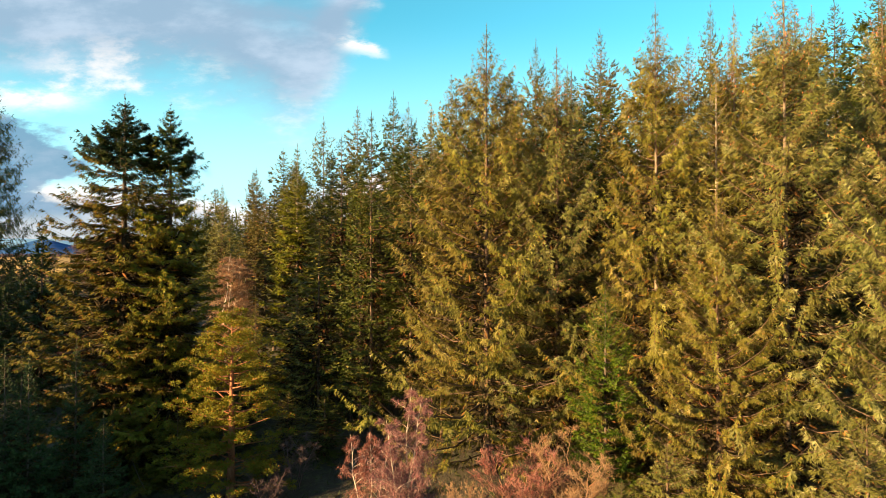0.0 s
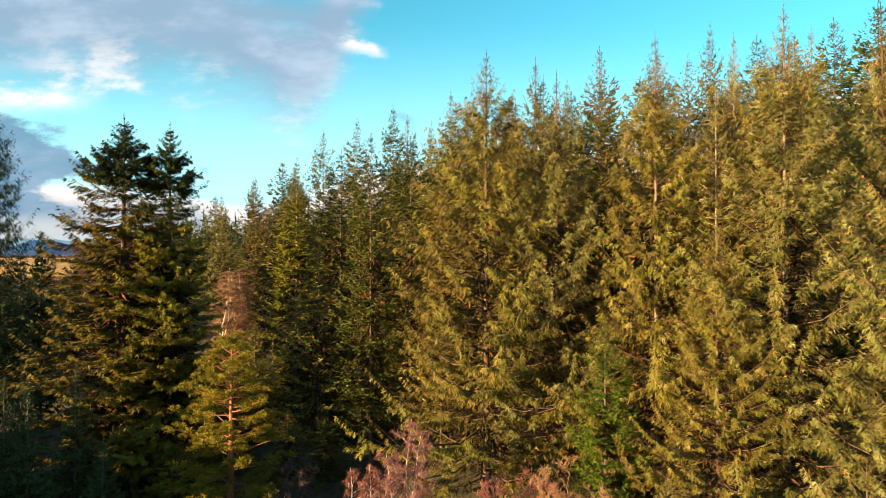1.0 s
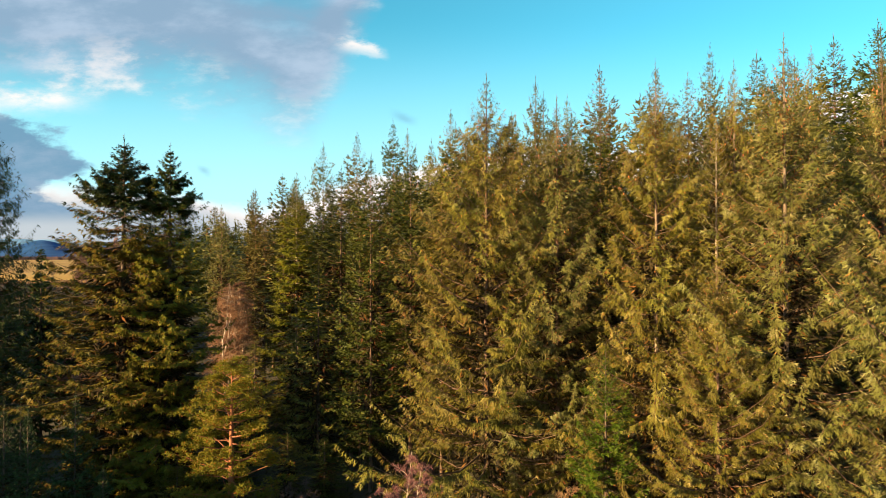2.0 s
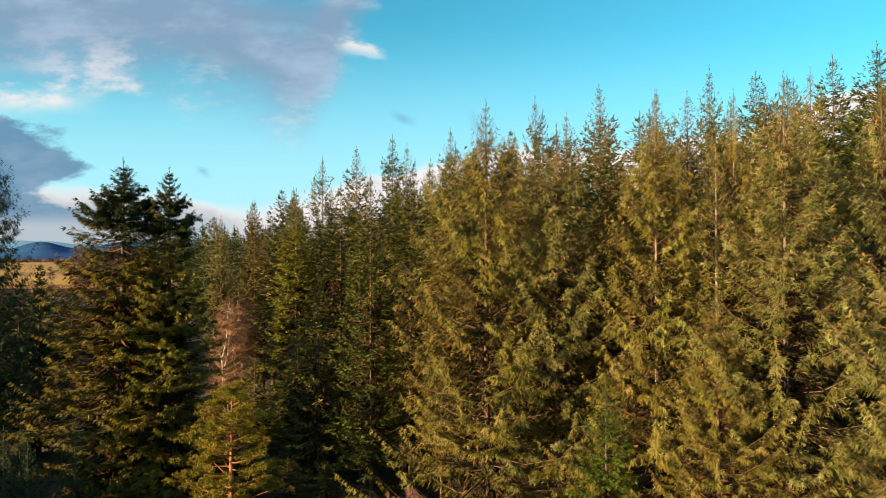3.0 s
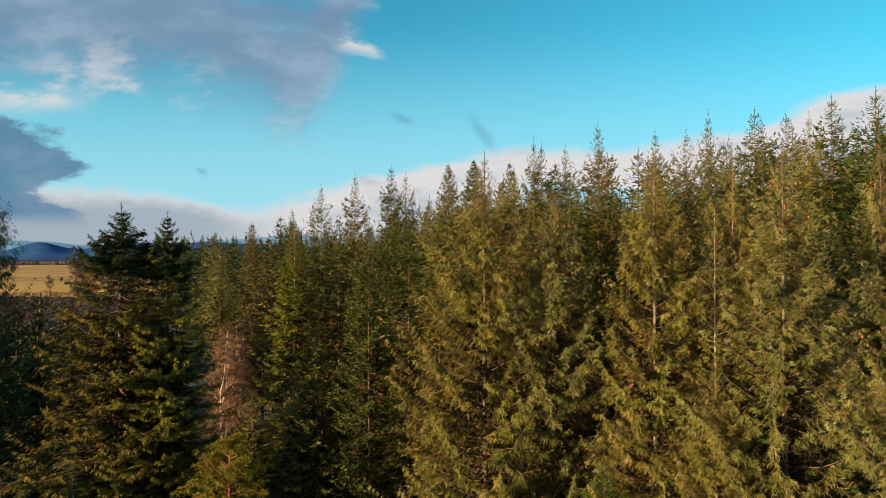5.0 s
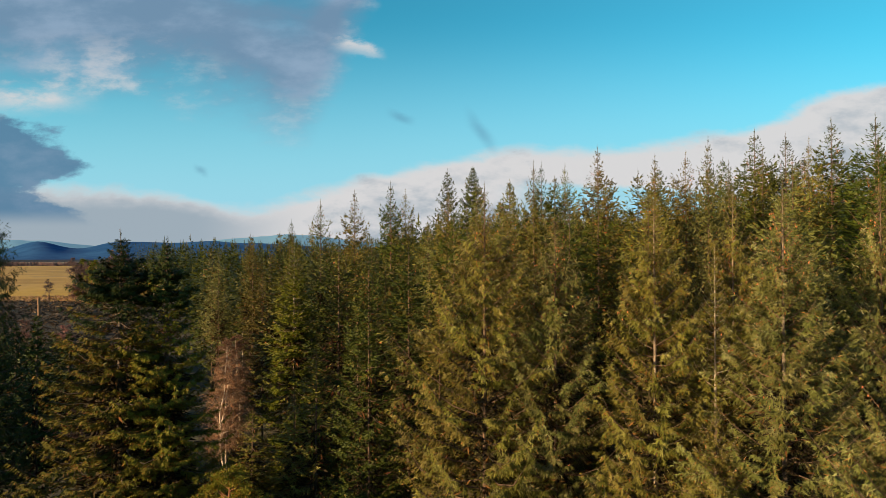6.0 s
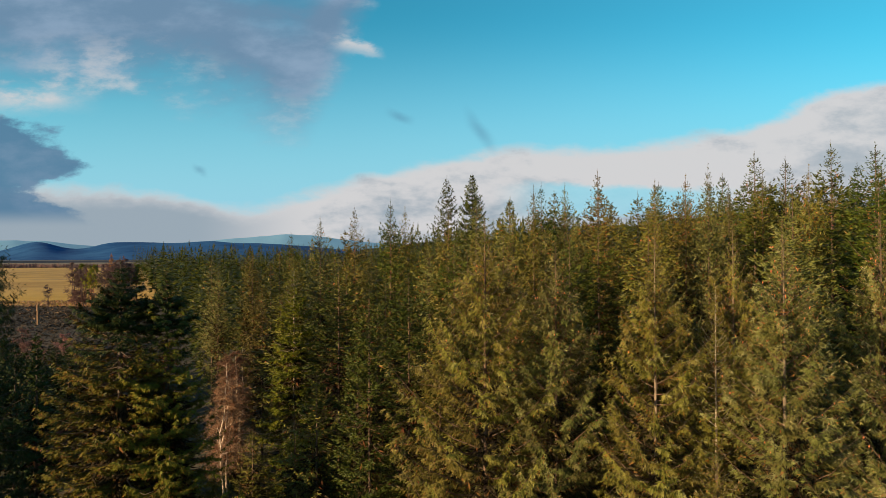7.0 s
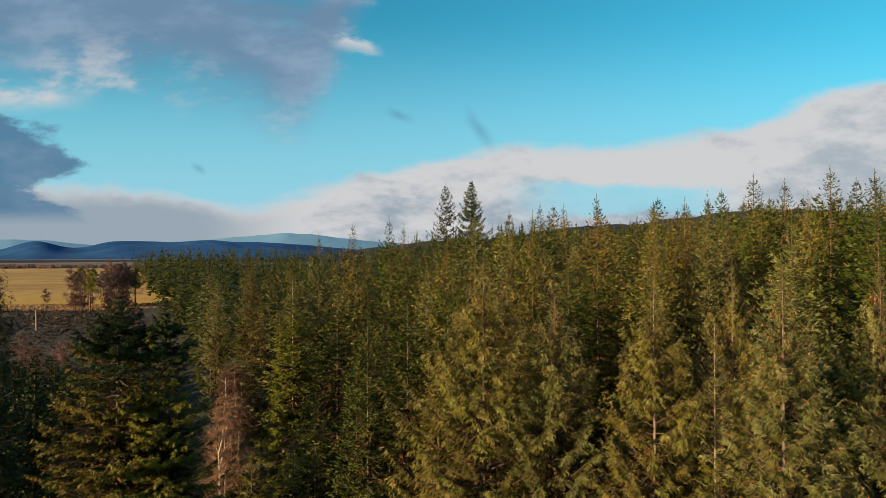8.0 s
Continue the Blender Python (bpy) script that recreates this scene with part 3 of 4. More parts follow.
def plant(name, made, x, y, top, radius, turn, label, category="tree", group="", lean=(0, 0), sink=0.1):
    """Sets a tree of shared meshes on the ground, scaled to its top and reach."""
    height, reach, parts = made
    z = ground_z(x, y) - sink
    thing = new(name)
    thing.empty_display_size = 0.5
    s, sz = radius / reach, (top - z) / (height + 0.4)
    thing.matrix_world = pose(x, y, z, lean[0], lean[1], turn) @ Matrix.Diagonal((s, s, sz, 1))
    made_parts = {}
    for part_name, me in parts:
        ob = new(part_name, me)
        ob.parent = made_parts.get(BEARER.get(part_name), thing)
        made_parts[part_name] = ob
        if part_name in PART_LABELS:
            ob["label"] = PART_LABELS[part_name]
        if part_name not in ("trunk", "stem"):
            ob["kind"] = "stuff"
    return tagged(thing, label, category, group)


def near_spruce(i):
    look_of = ((SPRUCE, BARK, dict(hang=1.25, radius=7.4, slope=(1.3, 0.95, 0.15), cones=0.18)),
               (SPRUCE_GREY, BARK, dict(hang=1.1, radius=6.0, slope=(1.3, 1.1, 0.2), cones=0.25)),
               (SPRUCE, BARK_PALE, dict(hang=1.0, radius=6.0, slope=(1.2, 0.8, 0.1), cones=0.18)),
               (SPRUCE_GREY, BARK_PALE, dict(hang=0.9, radius=6.0, slope=(1.2, 0.9, 0.1), cones=0.55)))[i % 4]
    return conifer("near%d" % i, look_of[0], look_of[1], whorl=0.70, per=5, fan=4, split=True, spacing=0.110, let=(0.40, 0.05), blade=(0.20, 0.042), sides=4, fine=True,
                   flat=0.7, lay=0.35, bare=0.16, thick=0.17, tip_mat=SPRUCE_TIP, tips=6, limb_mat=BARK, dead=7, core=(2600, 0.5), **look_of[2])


def mid_spruce(i):
    mats = (SPRUCE, SPRUCE_GREEN, SPRUCE_GREY, SPRUCE)
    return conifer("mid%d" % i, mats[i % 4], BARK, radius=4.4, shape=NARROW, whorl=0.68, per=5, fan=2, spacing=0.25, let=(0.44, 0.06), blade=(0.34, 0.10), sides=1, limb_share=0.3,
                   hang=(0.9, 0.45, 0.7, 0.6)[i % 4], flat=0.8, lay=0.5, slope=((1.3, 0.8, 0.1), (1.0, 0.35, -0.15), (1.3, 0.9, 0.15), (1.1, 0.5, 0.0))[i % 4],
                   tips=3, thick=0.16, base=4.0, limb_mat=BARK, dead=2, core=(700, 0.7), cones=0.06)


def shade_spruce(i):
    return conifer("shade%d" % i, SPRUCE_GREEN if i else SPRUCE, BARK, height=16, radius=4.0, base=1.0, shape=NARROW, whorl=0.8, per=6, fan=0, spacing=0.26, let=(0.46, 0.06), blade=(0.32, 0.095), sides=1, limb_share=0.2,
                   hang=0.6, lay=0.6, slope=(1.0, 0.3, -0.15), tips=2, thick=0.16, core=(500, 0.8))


def back_spruce(i):
    mats = (SPRUCE, SPRUCE_GREEN, SPRUCE, SPRUCE_GREY)
    return conifer("back%d" % i, mats[i % 4], BARK, radius=3.4, shape=NARROW, whorl=0.92, per=5, fan=0, spacing=0.44, let=(0.60, 0.06), blade=(0.55, 0.18), sides=1, limb_share=0.05,
                   hang=0.6, lay=0.5, slope=(1.2, 0.6, 0.1), tips=2, thick=0.15, base=11.0, core=(260, 1.0))


SPRUCE_LABEL = "tall olive-green Norway spruce with drooping sprays, at the forest edge"
EDGE = "forest edge spruces"
# x, y, top, reach, variant
for x, y, top, reach, i in ((2.7, 36.2, 28.4, 8.7, 0), (6.9, 35.6, 26.8, 6.0, 1), (11.1, 30.6, 27.3, 5.6, 2), (15.7, 27.0, 27.3, 6.0, 3),
                            (12.2, 26.2, 17.2, 5.0, 0), (18.8, 22.0, 25.5, 5.6, 1), (15.9, 32.0, 27.8, 4.6, 2)):
    plant("spruce_tree", near_spruce(i), x, y, top, reach, 40 * i + 67 * x, SPRUCE_LABEL, "spruce", EDGE)
# slim pale-stemmed one with a thin top, and a fresh green youngster
SLIM = conifer("slim", SPRUCE, BARK_SILVER, height=24, radius=2.8, shape=NARROW, whorl=0.55, per=4, fan=2, spacing=0.16, let=(0.30, 0.05), blade=(0.21, 0.06), hang=0.9, slope=(0.9, 0.6, 0.1), fill=0.6, thick=0.13, bare=0.3, dead=5, core=None)
plant("spruce_tree", SLIM, 14.1, 30.3, 24.2, 2.8, 75, "slim spruce with a bare pale stem in its thin top", "spruce", EDGE)
FRESH = conifer("fresh", SPRUCE_FRESH, BARK_DARK, height=14, radius=2.4, shape=NARROW, thick=0.1, whorl=0.42, per=6, fan=2, spacing=0.11, let=(0.24, 0.05), blade=(0.18, 0.06), hang=0.35, slope=(0.9, 0.5, 0.1), core=(500, 0.4))
plant("spruce_tree", FRESH, 7.8, 28.3, 12.8, 2.2, 25, "young fresh-green spruce among the older olive ones", "spruce", EDGE)

SECOND_ROW = ((20.9, 50, 32.8, 3.8), (13.0, 48.5, 33.0, 3.8), (12.2, 57.6, 33.0, 3.6), (9.7, 56.5, 33.0, 3.4), (6.9, 55.4, 30.5, 3.4),
              (0.7, 51, 29.9, 3.4), (-1.0, 52, 27.5, 3.2), (-5.4, 64, 32.2, 3.4), (-3.9, 66, 31.5, 3.2), (-10, 68.6, 31.7, 3.8),
              (-14, 69, 30.6, 3.4), (-6.6, 47, 20.6, 2.6), (-2.5, 46, 25.0, 4.2), (-9.5, 55, 25.6, 4.6), (27.3, 50.9, 35.0, 4.6),
              (29.5, 50, 34.4, 4.2), (31.8, 47.6, 35.2, 4.4), (31.0, 41.7, 34.0, 4.6), (24.0, 40, 30.8, 4.4), (9.2, 42, 27.5, 4.2),
              (5.0, 44, 27.0, 4.0), (14.5, 41.0, 29.0, 4.2))
THIRD_ROW = ((20.0, 34.5, 28.0, 4.4), (22.5, 30, 28.0, 4.8), (26.2, 35.0, 31.0, 4.0), (-27, 85, 27.0, 3.4),
             (-33, 88, 25.0, 3.2), (-23.2, 92, 29.8, 3.2), (-19, 76, 27.0, 3.6), (-22, 73, 22.0, 3.4))
SECOND = SECOND_ROW + THIRD_ROW
for n, (x, y, top, reach) in enumerate(SECOND):
    plant("spruce_tree", near_spruce(1) if y < 31 else mid_spruce(1 if x > 26 or n in (12, 13) else (n * 7) % 4), x, y, top, reach, 73 * n, "olive-green spruce with a thin spire in the forest", "spruce", "forest spruces")
plant("spruce_tree", conifer("tiered", SPRUCE_BRIGHT, BARK_SILVER, height=25, radius=5.0, shape=CONICAL, base=1.0, whorl=0.62, per=7, fan=3, spacing=0.17, let=(0.34, 0.04), blade=(0.27, 0.10), hang=0.45,
                             flat=1.0, lay=0.8, slope=(0.7, 0.1, -0.3), curl=0.35, core=(1500, 0.6)), -15.1, 61.0, 25.8, 5.4, 10,
      "green spruce with clear tiers of branches and a pale stem", "spruce", "forest spruces")
for x, y, top, fill, reach in ((2.0, 150, 46.4, 0.55, 9.0), (8.4, 149, 46.9, 1.3, 9.6)):
    plant("fir_tree", conifer("lone%d" % x, SPRUCE_GREEN, BARK_DARK, height=32, radius=9.0, shape=CONICAL, whorl=1.0, per=6, fan=0, spacing=0.34, let=(0.6, 0.08), blade=(0.6, 0.2), sides=2, hang=0.3, flat=1.0,
                              slope=(0.9, 0.25, 0.0), fill=fill, core=(500, 1.0)), x, y, top, reach, 30 * x,
          "dark fir standing tall above the forest", "fir", "tall firs")

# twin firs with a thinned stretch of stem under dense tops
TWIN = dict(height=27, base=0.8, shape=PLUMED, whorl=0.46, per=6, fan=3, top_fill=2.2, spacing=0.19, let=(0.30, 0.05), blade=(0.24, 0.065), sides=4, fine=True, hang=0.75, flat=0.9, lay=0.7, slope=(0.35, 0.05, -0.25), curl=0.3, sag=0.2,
            thick=0.34, bare=0.25, low_mat=FIR_SUNLIT, core=(4200, 0.7), dead=6, rough=0.45, fill=1.5)
plant("fir_tree", conifer("twin", FIR, BARK_DARK, radius=6.2, gap=(19.8, 22.2, 0.5), **TWIN), -23.1, 42.6, 25.9, 7.5, 20, "dark green fir with a thinned middle, golden lower branches", "fir", "twin firs")
plant("fir_tree", conifer("twin_b", FIR, BARK_DARK, radius=5.6, gap=(19.6, 22.4, 0.42), **TWIN), -20.0, 43.2, 25.4, 5.4, 130, "dark green fir with a bare stem below its dense top", "fir", "twin firs")

plant("spruce_tree", conifer("droop", FIR, BARK_DARK, height=30, radius=4.6, base=1.0, shape=NARROW, whorl=0.55, per=6, fan=2, spacing=0.18, let=(0.45, 0.05), blade=(0.24, 0.05), sides=4, fine=True, hang=1.5, slope=(0.9, 0.3, -0.3), curl=0.5, fill=0.75, bare=0.25), -40.2, 52.4, 30.3, 4.7, 75,
      "shaded dark spruce with hanging ragged sprays", "spruce")

for n, (x, y, top, reach) in enumerate(((-10.0, 47.5, 17.0, 3.6), (-7.5, 48.5, 14.0, 3.4), (-12.5, 50.5, 13.0, 3.2), (-8.3, 41.5, 4.5, 2.4), (-11.0, 42.0, 4.5, 2.2),
                                        (-13.5, 55.0, 10.0, 3.0), (-17.0, 50.0, 7.0, 2.6), (-15.5, 45.0, 5.0, 2.4), (-17.5, 39.0, 4.0, 2.2),
                                        (-19.5, 51.0, 8.0, 3.0), (-17.8, 56.0, 9.5, 3.2), (-24.0, 55.0, 7.0, 3.0), (-22.5, 65.0, 9.0, 3.2), (-25.5, 69.0, 8.0, 3.2), (-29.0, 60.0, 6.0, 3.0))):
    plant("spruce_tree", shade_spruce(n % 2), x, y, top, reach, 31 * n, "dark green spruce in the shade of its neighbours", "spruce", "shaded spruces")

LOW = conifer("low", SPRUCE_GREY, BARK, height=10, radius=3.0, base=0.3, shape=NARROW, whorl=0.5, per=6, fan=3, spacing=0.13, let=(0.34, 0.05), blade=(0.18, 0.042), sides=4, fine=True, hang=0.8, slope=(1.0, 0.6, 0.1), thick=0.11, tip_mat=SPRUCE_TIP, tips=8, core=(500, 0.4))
for n, (x, y, top, reach) in enumerate(((14.6, 20.4, 8.5, 2.6), (9.3, 24.6, 6.5, 2.2), (17.4, 18.2, 9.0, 2.8), (7.6, 25.2, 4.6, 1.8))):
    plant("spruce_tree", LOW, x, y, top, reach, 77 * n, "low spruce at the foot of the forest edge", "spruce", "low spruces")

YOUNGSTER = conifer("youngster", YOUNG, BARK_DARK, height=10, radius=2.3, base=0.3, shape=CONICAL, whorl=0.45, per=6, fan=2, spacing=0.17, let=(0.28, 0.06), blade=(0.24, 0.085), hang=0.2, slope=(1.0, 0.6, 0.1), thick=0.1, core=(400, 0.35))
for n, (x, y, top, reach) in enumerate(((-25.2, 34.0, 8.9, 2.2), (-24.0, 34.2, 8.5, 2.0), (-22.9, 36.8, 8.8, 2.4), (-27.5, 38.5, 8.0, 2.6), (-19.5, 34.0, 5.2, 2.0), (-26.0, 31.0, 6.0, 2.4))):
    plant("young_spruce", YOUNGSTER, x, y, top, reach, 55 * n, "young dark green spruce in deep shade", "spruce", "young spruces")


def scots_pine():
    """A broad pine: tiers of crooked orange limbs, each ending in rounded pads of needle tufts."""
    rng = np.random.default_rng(44)
    trunk, line = trunk_piece(rng, 12.0, 0.26, 0.5)
    limbs, tufts = [], []
    for n in range(80):
        h = 0.8 + 11.0 * (n + rng.uniform(0, 1)) / 80
        u = (12 - h) / 11.0
        L = float(np.interp(u, (0, 0.12, 0.35, 0.6, 1.0), (0.35, 1.2, 2.3, 3.1, 3.9))) * rng.uniform(0.55, 1.08)
        az = n * 2.4 + rng.normal(0, 0.3)
        out = np.array([math.sin(az), math.cos(az), 0.0])
        root = np.array([np.interp(h, line[:, 2], line[:, 0]), np.interp(h, line[:, 2], line[:, 1]), h])
        s = np.linspace(0, 1, 6)[:, None]
        kink = np.cumsum(rng.normal(0, 0.06, (6, 3)), axis=0) * L * 0.5
        kink[0] = 0
        pts = root + out * L * s + UP * L * (0.5 * (1 - u) * s + 0.22 * s * s - 0.16 * s) + kink
        limbs.append(tube(pts, np.linspace(0.02 + 0.016 * L, 0.012, 6), 5))
        for c in range(int(3 + 2.4 * L)):
            pad = pts[5 - int(rng.integers(0, 2 + (L > 1.5)))] + np.array([rng.normal(0, 0.36), rng.normal(0, 0.36), rng.normal(0.06, 0.07)]) * (0.4 + 0.28 * L)
            m = 100
            aim = unit(rng.normal(0, 1, (m, 3)) * np.array([1, 1, 0.6]) + UP * 0.45)
            size = rng.uniform(0.75, 1.25)
            tufts.append(spikes(rng, pad + aim * rng.uniform(0.08, 0.34, (m, 1)) * np.array([1, 1, 0.55]) * size, aim, rng.uniform(0.09, 0.17, m), np.full(m, 0.06)))
    return 12.0, 3.9, [("trunk", mesh_of("trunk", *trunk, BARK_PINE)), ("branchwork", mesh_of("branchwork", *joined(limbs), BARK_PINE)),
                       ("crown", mesh_of("crown", *joined(tufts), PINE))]


plant("pine_tree", scots_pine(), -13.2, 36.8, 10.9, 3.9, 30, "Scots pine with orange bark and golden-green needle clumps", "pine")


def bare_tree(key, height, reach, stems, twig_mat, bark_mat, twig=0.5, width=0.014, droop=0.5, splay=0.35, twigs=9000, sides=5, limbs=60):
    """A leafless tree: stems fork into limbs, limbs into boughs, boughs carry hanging twigs."""
    if key in CACHE:
        return CACHE[key]
    rng = np.random.default_rng(hash_of(key))
    wood, ends = [], []
    stem_lines = []
    for s in range(stems):
        az = 2 * math.pi * s / stems + rng.normal(0, 0.4)
        off = np.array([math.sin(az), math.cos(az), 0]) * (splay * reach if stems > 1 else 0.2)
        t = np.linspace(0, 1, 9)[:, None]
        hgt = height * rng.uniform(0.82, 1.0) if s else height
        pts = off * (0.12 + 0.9 * t ** 1.3) + np.array([0, 0, hgt]) * t + np.cumsum(rng.normal(0, 0.012 * height, (9, 3)), axis=0) * np.array([1, 1, 0])
        wood.append(tube(pts, 0.0075 * height * (1 - t[:, 0]) ** 0.8 + 0.008, sides))
        stem_lines.append((pts, hgt))
    for pts, hgt in stem_lines:
        for n in range(int(limbs / max(1, stems ** 0.5))):
            f = rng.uniform(0.22, 0.97)
            root = np.array([np.interp(f, np.linspace(0, 1, 9), pts[:, a]) for a in range(3)])
            az = rng.uniform(0, 2 * np.pi)
            L = reach * (1.05 - f) ** 0.6 * rng.uniform(0.5, 0.95)
            up = rng.uniform(0.7, 1.5)
            d = unit(np.array([math.sin(az), math.cos(az), up]))
            t = np.linspace(0, 1, 6)[:, None]
            limb = root + d * L * t + np.array([0, 0, -droop * 0.45 * L]) * t ** 2.2 + np.cumsum(rng.normal(0, 0.03 * L, (6, 3)), axis=0) * t
            wood.append(tube(limb, np.linspace(0.006 + 0.009 * L, 0.005, 6), 4))
            for m in range(5):
                q = limb[rng.integers(2, 6)]
                d2 = unit(d + rng.normal(0, 0.6, 3))
                l2 = L * rng.uniform(0.25, 0.55)
                sub = q + d2 * l2 * t + np.array([0, 0, -droop * 0.6 * l2]) * t ** 2
                wood.append(tube(sub[::2], np.linspace(0.009, 0.004, 3), 3))
                ends += [(sub[i], d2, l2) for i in range(1, 6)]
            ends += [(limb[i], d, L * 0.4) for i in range(2, 6)]
    pos = np.array([e[0] for e in ends])
    way = np.array([e[1] for e in ends])
    size = np.array([e[2] for e in ends])
    i = rng.integers(0, len(pos), twigs // 3)
    root = pos[i] + rng.normal(0, 0.05, (len(i), 3)) * size[i][:, None]
    aim = unit(way[i] * 0.6 + rng.normal(0, 0.5, (len(i), 3)) + np.array([0, 0, 0.25]))
    l = twig * rng.uniform(0.5, 1.2, len(i)) * np.clip(size[i] * 1.3, 0.5, 1.2)
    a = spikes(rng, root, aim, l, np.full(len(i), width))
    mid = root + aim * (l * 0.6)[:, None]
    fall = unit(aim * 0.5 + rng.normal(0, 0.3, aim.shape) - np.array([0, 0, droop * 1.6]))
    b = spikes(rng, mid, fall, l * rng.uniform(0.6, 1.1, len(i)), np.full(len(i), width * 0.85))
    c = spikes(rng, root + aim * (l * 0.35)[:, None], unit(aim + rng.normal(0, 0.6, aim.shape)), l * 0.6, np.full(len(i), width * 0.8))
    CACHE[key] = (height, reach, [("stem", mesh_of("stem", *w, bark_mat)) for w in wood[:stems]] + [("branchwork", mesh_of("branchwork", *joined(wood[stems:]), bark_mat)), ("twig_crown", mesh_of("twig_crown", *joined([a, b, c]), twig_mat))])
    return CACHE[key]


def plant_bare(name, made, x, y, top, reach, turn, label, category="birch", group=""):
    thing = plant(name, made, x, y, top, reach, turn, label, category, group)
    return thing


BIRCH = bare_tree("birch", 9.0, 2.6, 3, BIRCH_TWIG, BARK_BIRCH, twigs=30000, width=0.02)
plant_bare("birch_tree", BIRCH, -1.6, 26.6, 8.3, 2.5, 10, "leafless birch with pale stems and pinkish twigs")
plant_bare("birch_tree", bare_tree("birch_red", 8.0, 2.2, 3, RED_TWIG, BARK_BIRCH, twigs=22000, width=0.02, droop=0.8), -3.3, 27.0, 6.4, 2.0, 100, "small leafless birch with drooping reddish twigs")
plant_bare("birch_tree", bare_tree("birch_mid", 16.0, 3.4, 3, RUSSET_TWIG, BARK_BIRCH, twig=0.8, width=0.036, twigs=21000), -21.3, 58.5, 14.8, 4.0, 50, "leafless birch clump with pale stems and russet twigs", group="birches by the spruces")
plant_bare("birch_tree", bare_tree("birch_mid", 16.0, 3.4, 3, RUSSET_TWIG, BARK_BIRCH), -26.0, 76.0, 14.6, 3.6, 200, "leafless birch clump with pale stems and russet twigs", group="birches by the spruces")
plant_bare("willow_bush", bare_tree("willow", 5.0, 2.0, 6, RED_TWIG, TAN_TWIG, twig=0.38, droop=-0.1, splay=0.8, twigs=15000, width=0.02), 3.5, 27.5, 5.5, 2.3, 0, "leafless willow bush with reddish twig tips", "bush", "bushes below the spruces")
plant_bare("hazel_bush", bare_tree("hazel", 6.0, 2.2, 6, TAN_TWIG, TAN_TWIG, twig=0.38, droop=-0.1, splay=0.8, twigs=16000, width=0.02), 5.9, 27.0, 6.0, 2.3, 0, "leafless hazel bush with tan twigs", "bush", "bushes below the spruces")
for x, y, tall in ((-9.2, 37.0, 3.6), (-10.4, 34.5, 2.8)):
    plant_bare("bare_bush", bare_tree("shade_bush", 4.0, 1.6, 5, GREY_TWIG, GREY_TWIG, twig=0.4, droop=0.1, splay=0.7, twigs=3600, width=0.02, limbs=30), x, y, ground_z(x, y) + tall, 1.7, 40 * x, "leafless grey bush in deep shade", "bush", "bushes in the shade")
plant_bare("hazel_bush", bare_tree("hazel", 6.0, 2.2, 6, TAN_TWIG, TAN_TWIG), 0.7, 26.4, 4.4, 1.2, 80, "leafless hazel bush with tan twigs", "bush", "bushes below the spruces")


# ---- forest behind ----
def forest():
    rng = np.random.default_rng(5)
    taken = [(x, y) for x, y, *_ in SECOND] + [(2.7, 36.2), (6.9, 35.6), (11.1, 30.6), (15.7, 27), (14.1, 30.3), (-15.1, 61.0), (-21.5, 58.5), (-26, 76), (2, 150), (8.4, 149), (15.9, 32), (18.8, 22)]
    near, far = [], []
    for _ in range(60000):
        y = 42 + 420 * rng.random() ** 1.4
        x = rng.uniform(-0.62, 0.85) * y
        if x < -17 - 0.55 * (y - 60) or x > 0.80 * y + 2 or (y < 62 and x < -8):
            continue
        space = 3.7 if y < 60 else 4.3 if y < 130 else 5.0 + (y - 130) * 0.012
        if any((x - a) ** 2 + (y - b) ** 2 < space * space for a, b in taken):
            continue
        taken.append((x, y))
        (near if y < 112 else far).append((x, y))
    near.sort(key=lambda p: p[1])
    far = near[172:] + far
    for n, (x, y) in enumerate(near[:172]):
        top = ground_z(x, y) + (rng.uniform(23.5, 29.5) if y < 80 and x > 0 else rng.uniform(20.5, 26.0))
        made = mid_spruce(n % 4) if y < 48 else back_spruce(int(rng.integers(0, 4)))
        plant("spruce_tree", made, x, y, top, rng.uniform(2.7, 3.7), rng.uniform(0, 360), "olive-green spruce in the dense plantation", "spruce", "forest spruces")
    verts, tris, at = [], [], 0
    for x, y in far[:1500]:
        z0 = ground_z(x, y)
        H, R = rng.uniform(18.0, 24.0) + (2.0 if -10 < x < 0.2 * y else 0.0), rng.uniform(2.3, 3.2)
        m = 190 if y < 170 else 120 if y < 260 else 80
        u = rng.random(m) ** 0.8
        az = rng.uniform(0, 2 * np.pi, m)
        r = R * np.interp(u, (0, 0.1, 0.25, 0.6, 1.0), (0.06, 0.22, 0.5, 0.9, 1.0)) * rng.uniform(0.75, 1.1, m)
        out = np.column_stack([np.sin(az), np.cos(az), np.zeros(m)])
        root = np.array([x, y, z0 + H]) + out * (0.3 * r)[:, None] - UP * (u * 15)[:, None]
        aim = unit(out + UP * (0.9 - 1.3 * u ** 0.5 + rng.normal(0, 0.15, m))[:, None])
        v, f = blades(rng, root, aim, 0.75 * r + 0.25, (0.22 + 0.20 * r) * (1.0 if y < 170 else 1.4), unit(out * 0.5 + UP))
        stem = np.array([[x, y, z0 + H - 2.5]] * 2)
        v2, f2 = blades(rng, stem, unit(np.array([[0.0, 0, 1], [0.02, 0, 1]])), np.full(2, 3.4), np.full(2, 0.22), np.array([[1.0, 0, 0], [0, 1.0, 0]]))
        verts += [v, v2]
        tris += [f + at, f2 + at + len(v)]
        at += len(v) + len(v2)
    ob = new("distant_forest", mesh_of("distant_forest", np.concatenate(verts), np.concatenate(tris), SPRUCE_FAR))
    tagged(ob, "dense distant plantation of olive-green spruces", "forest", kind="stuff")


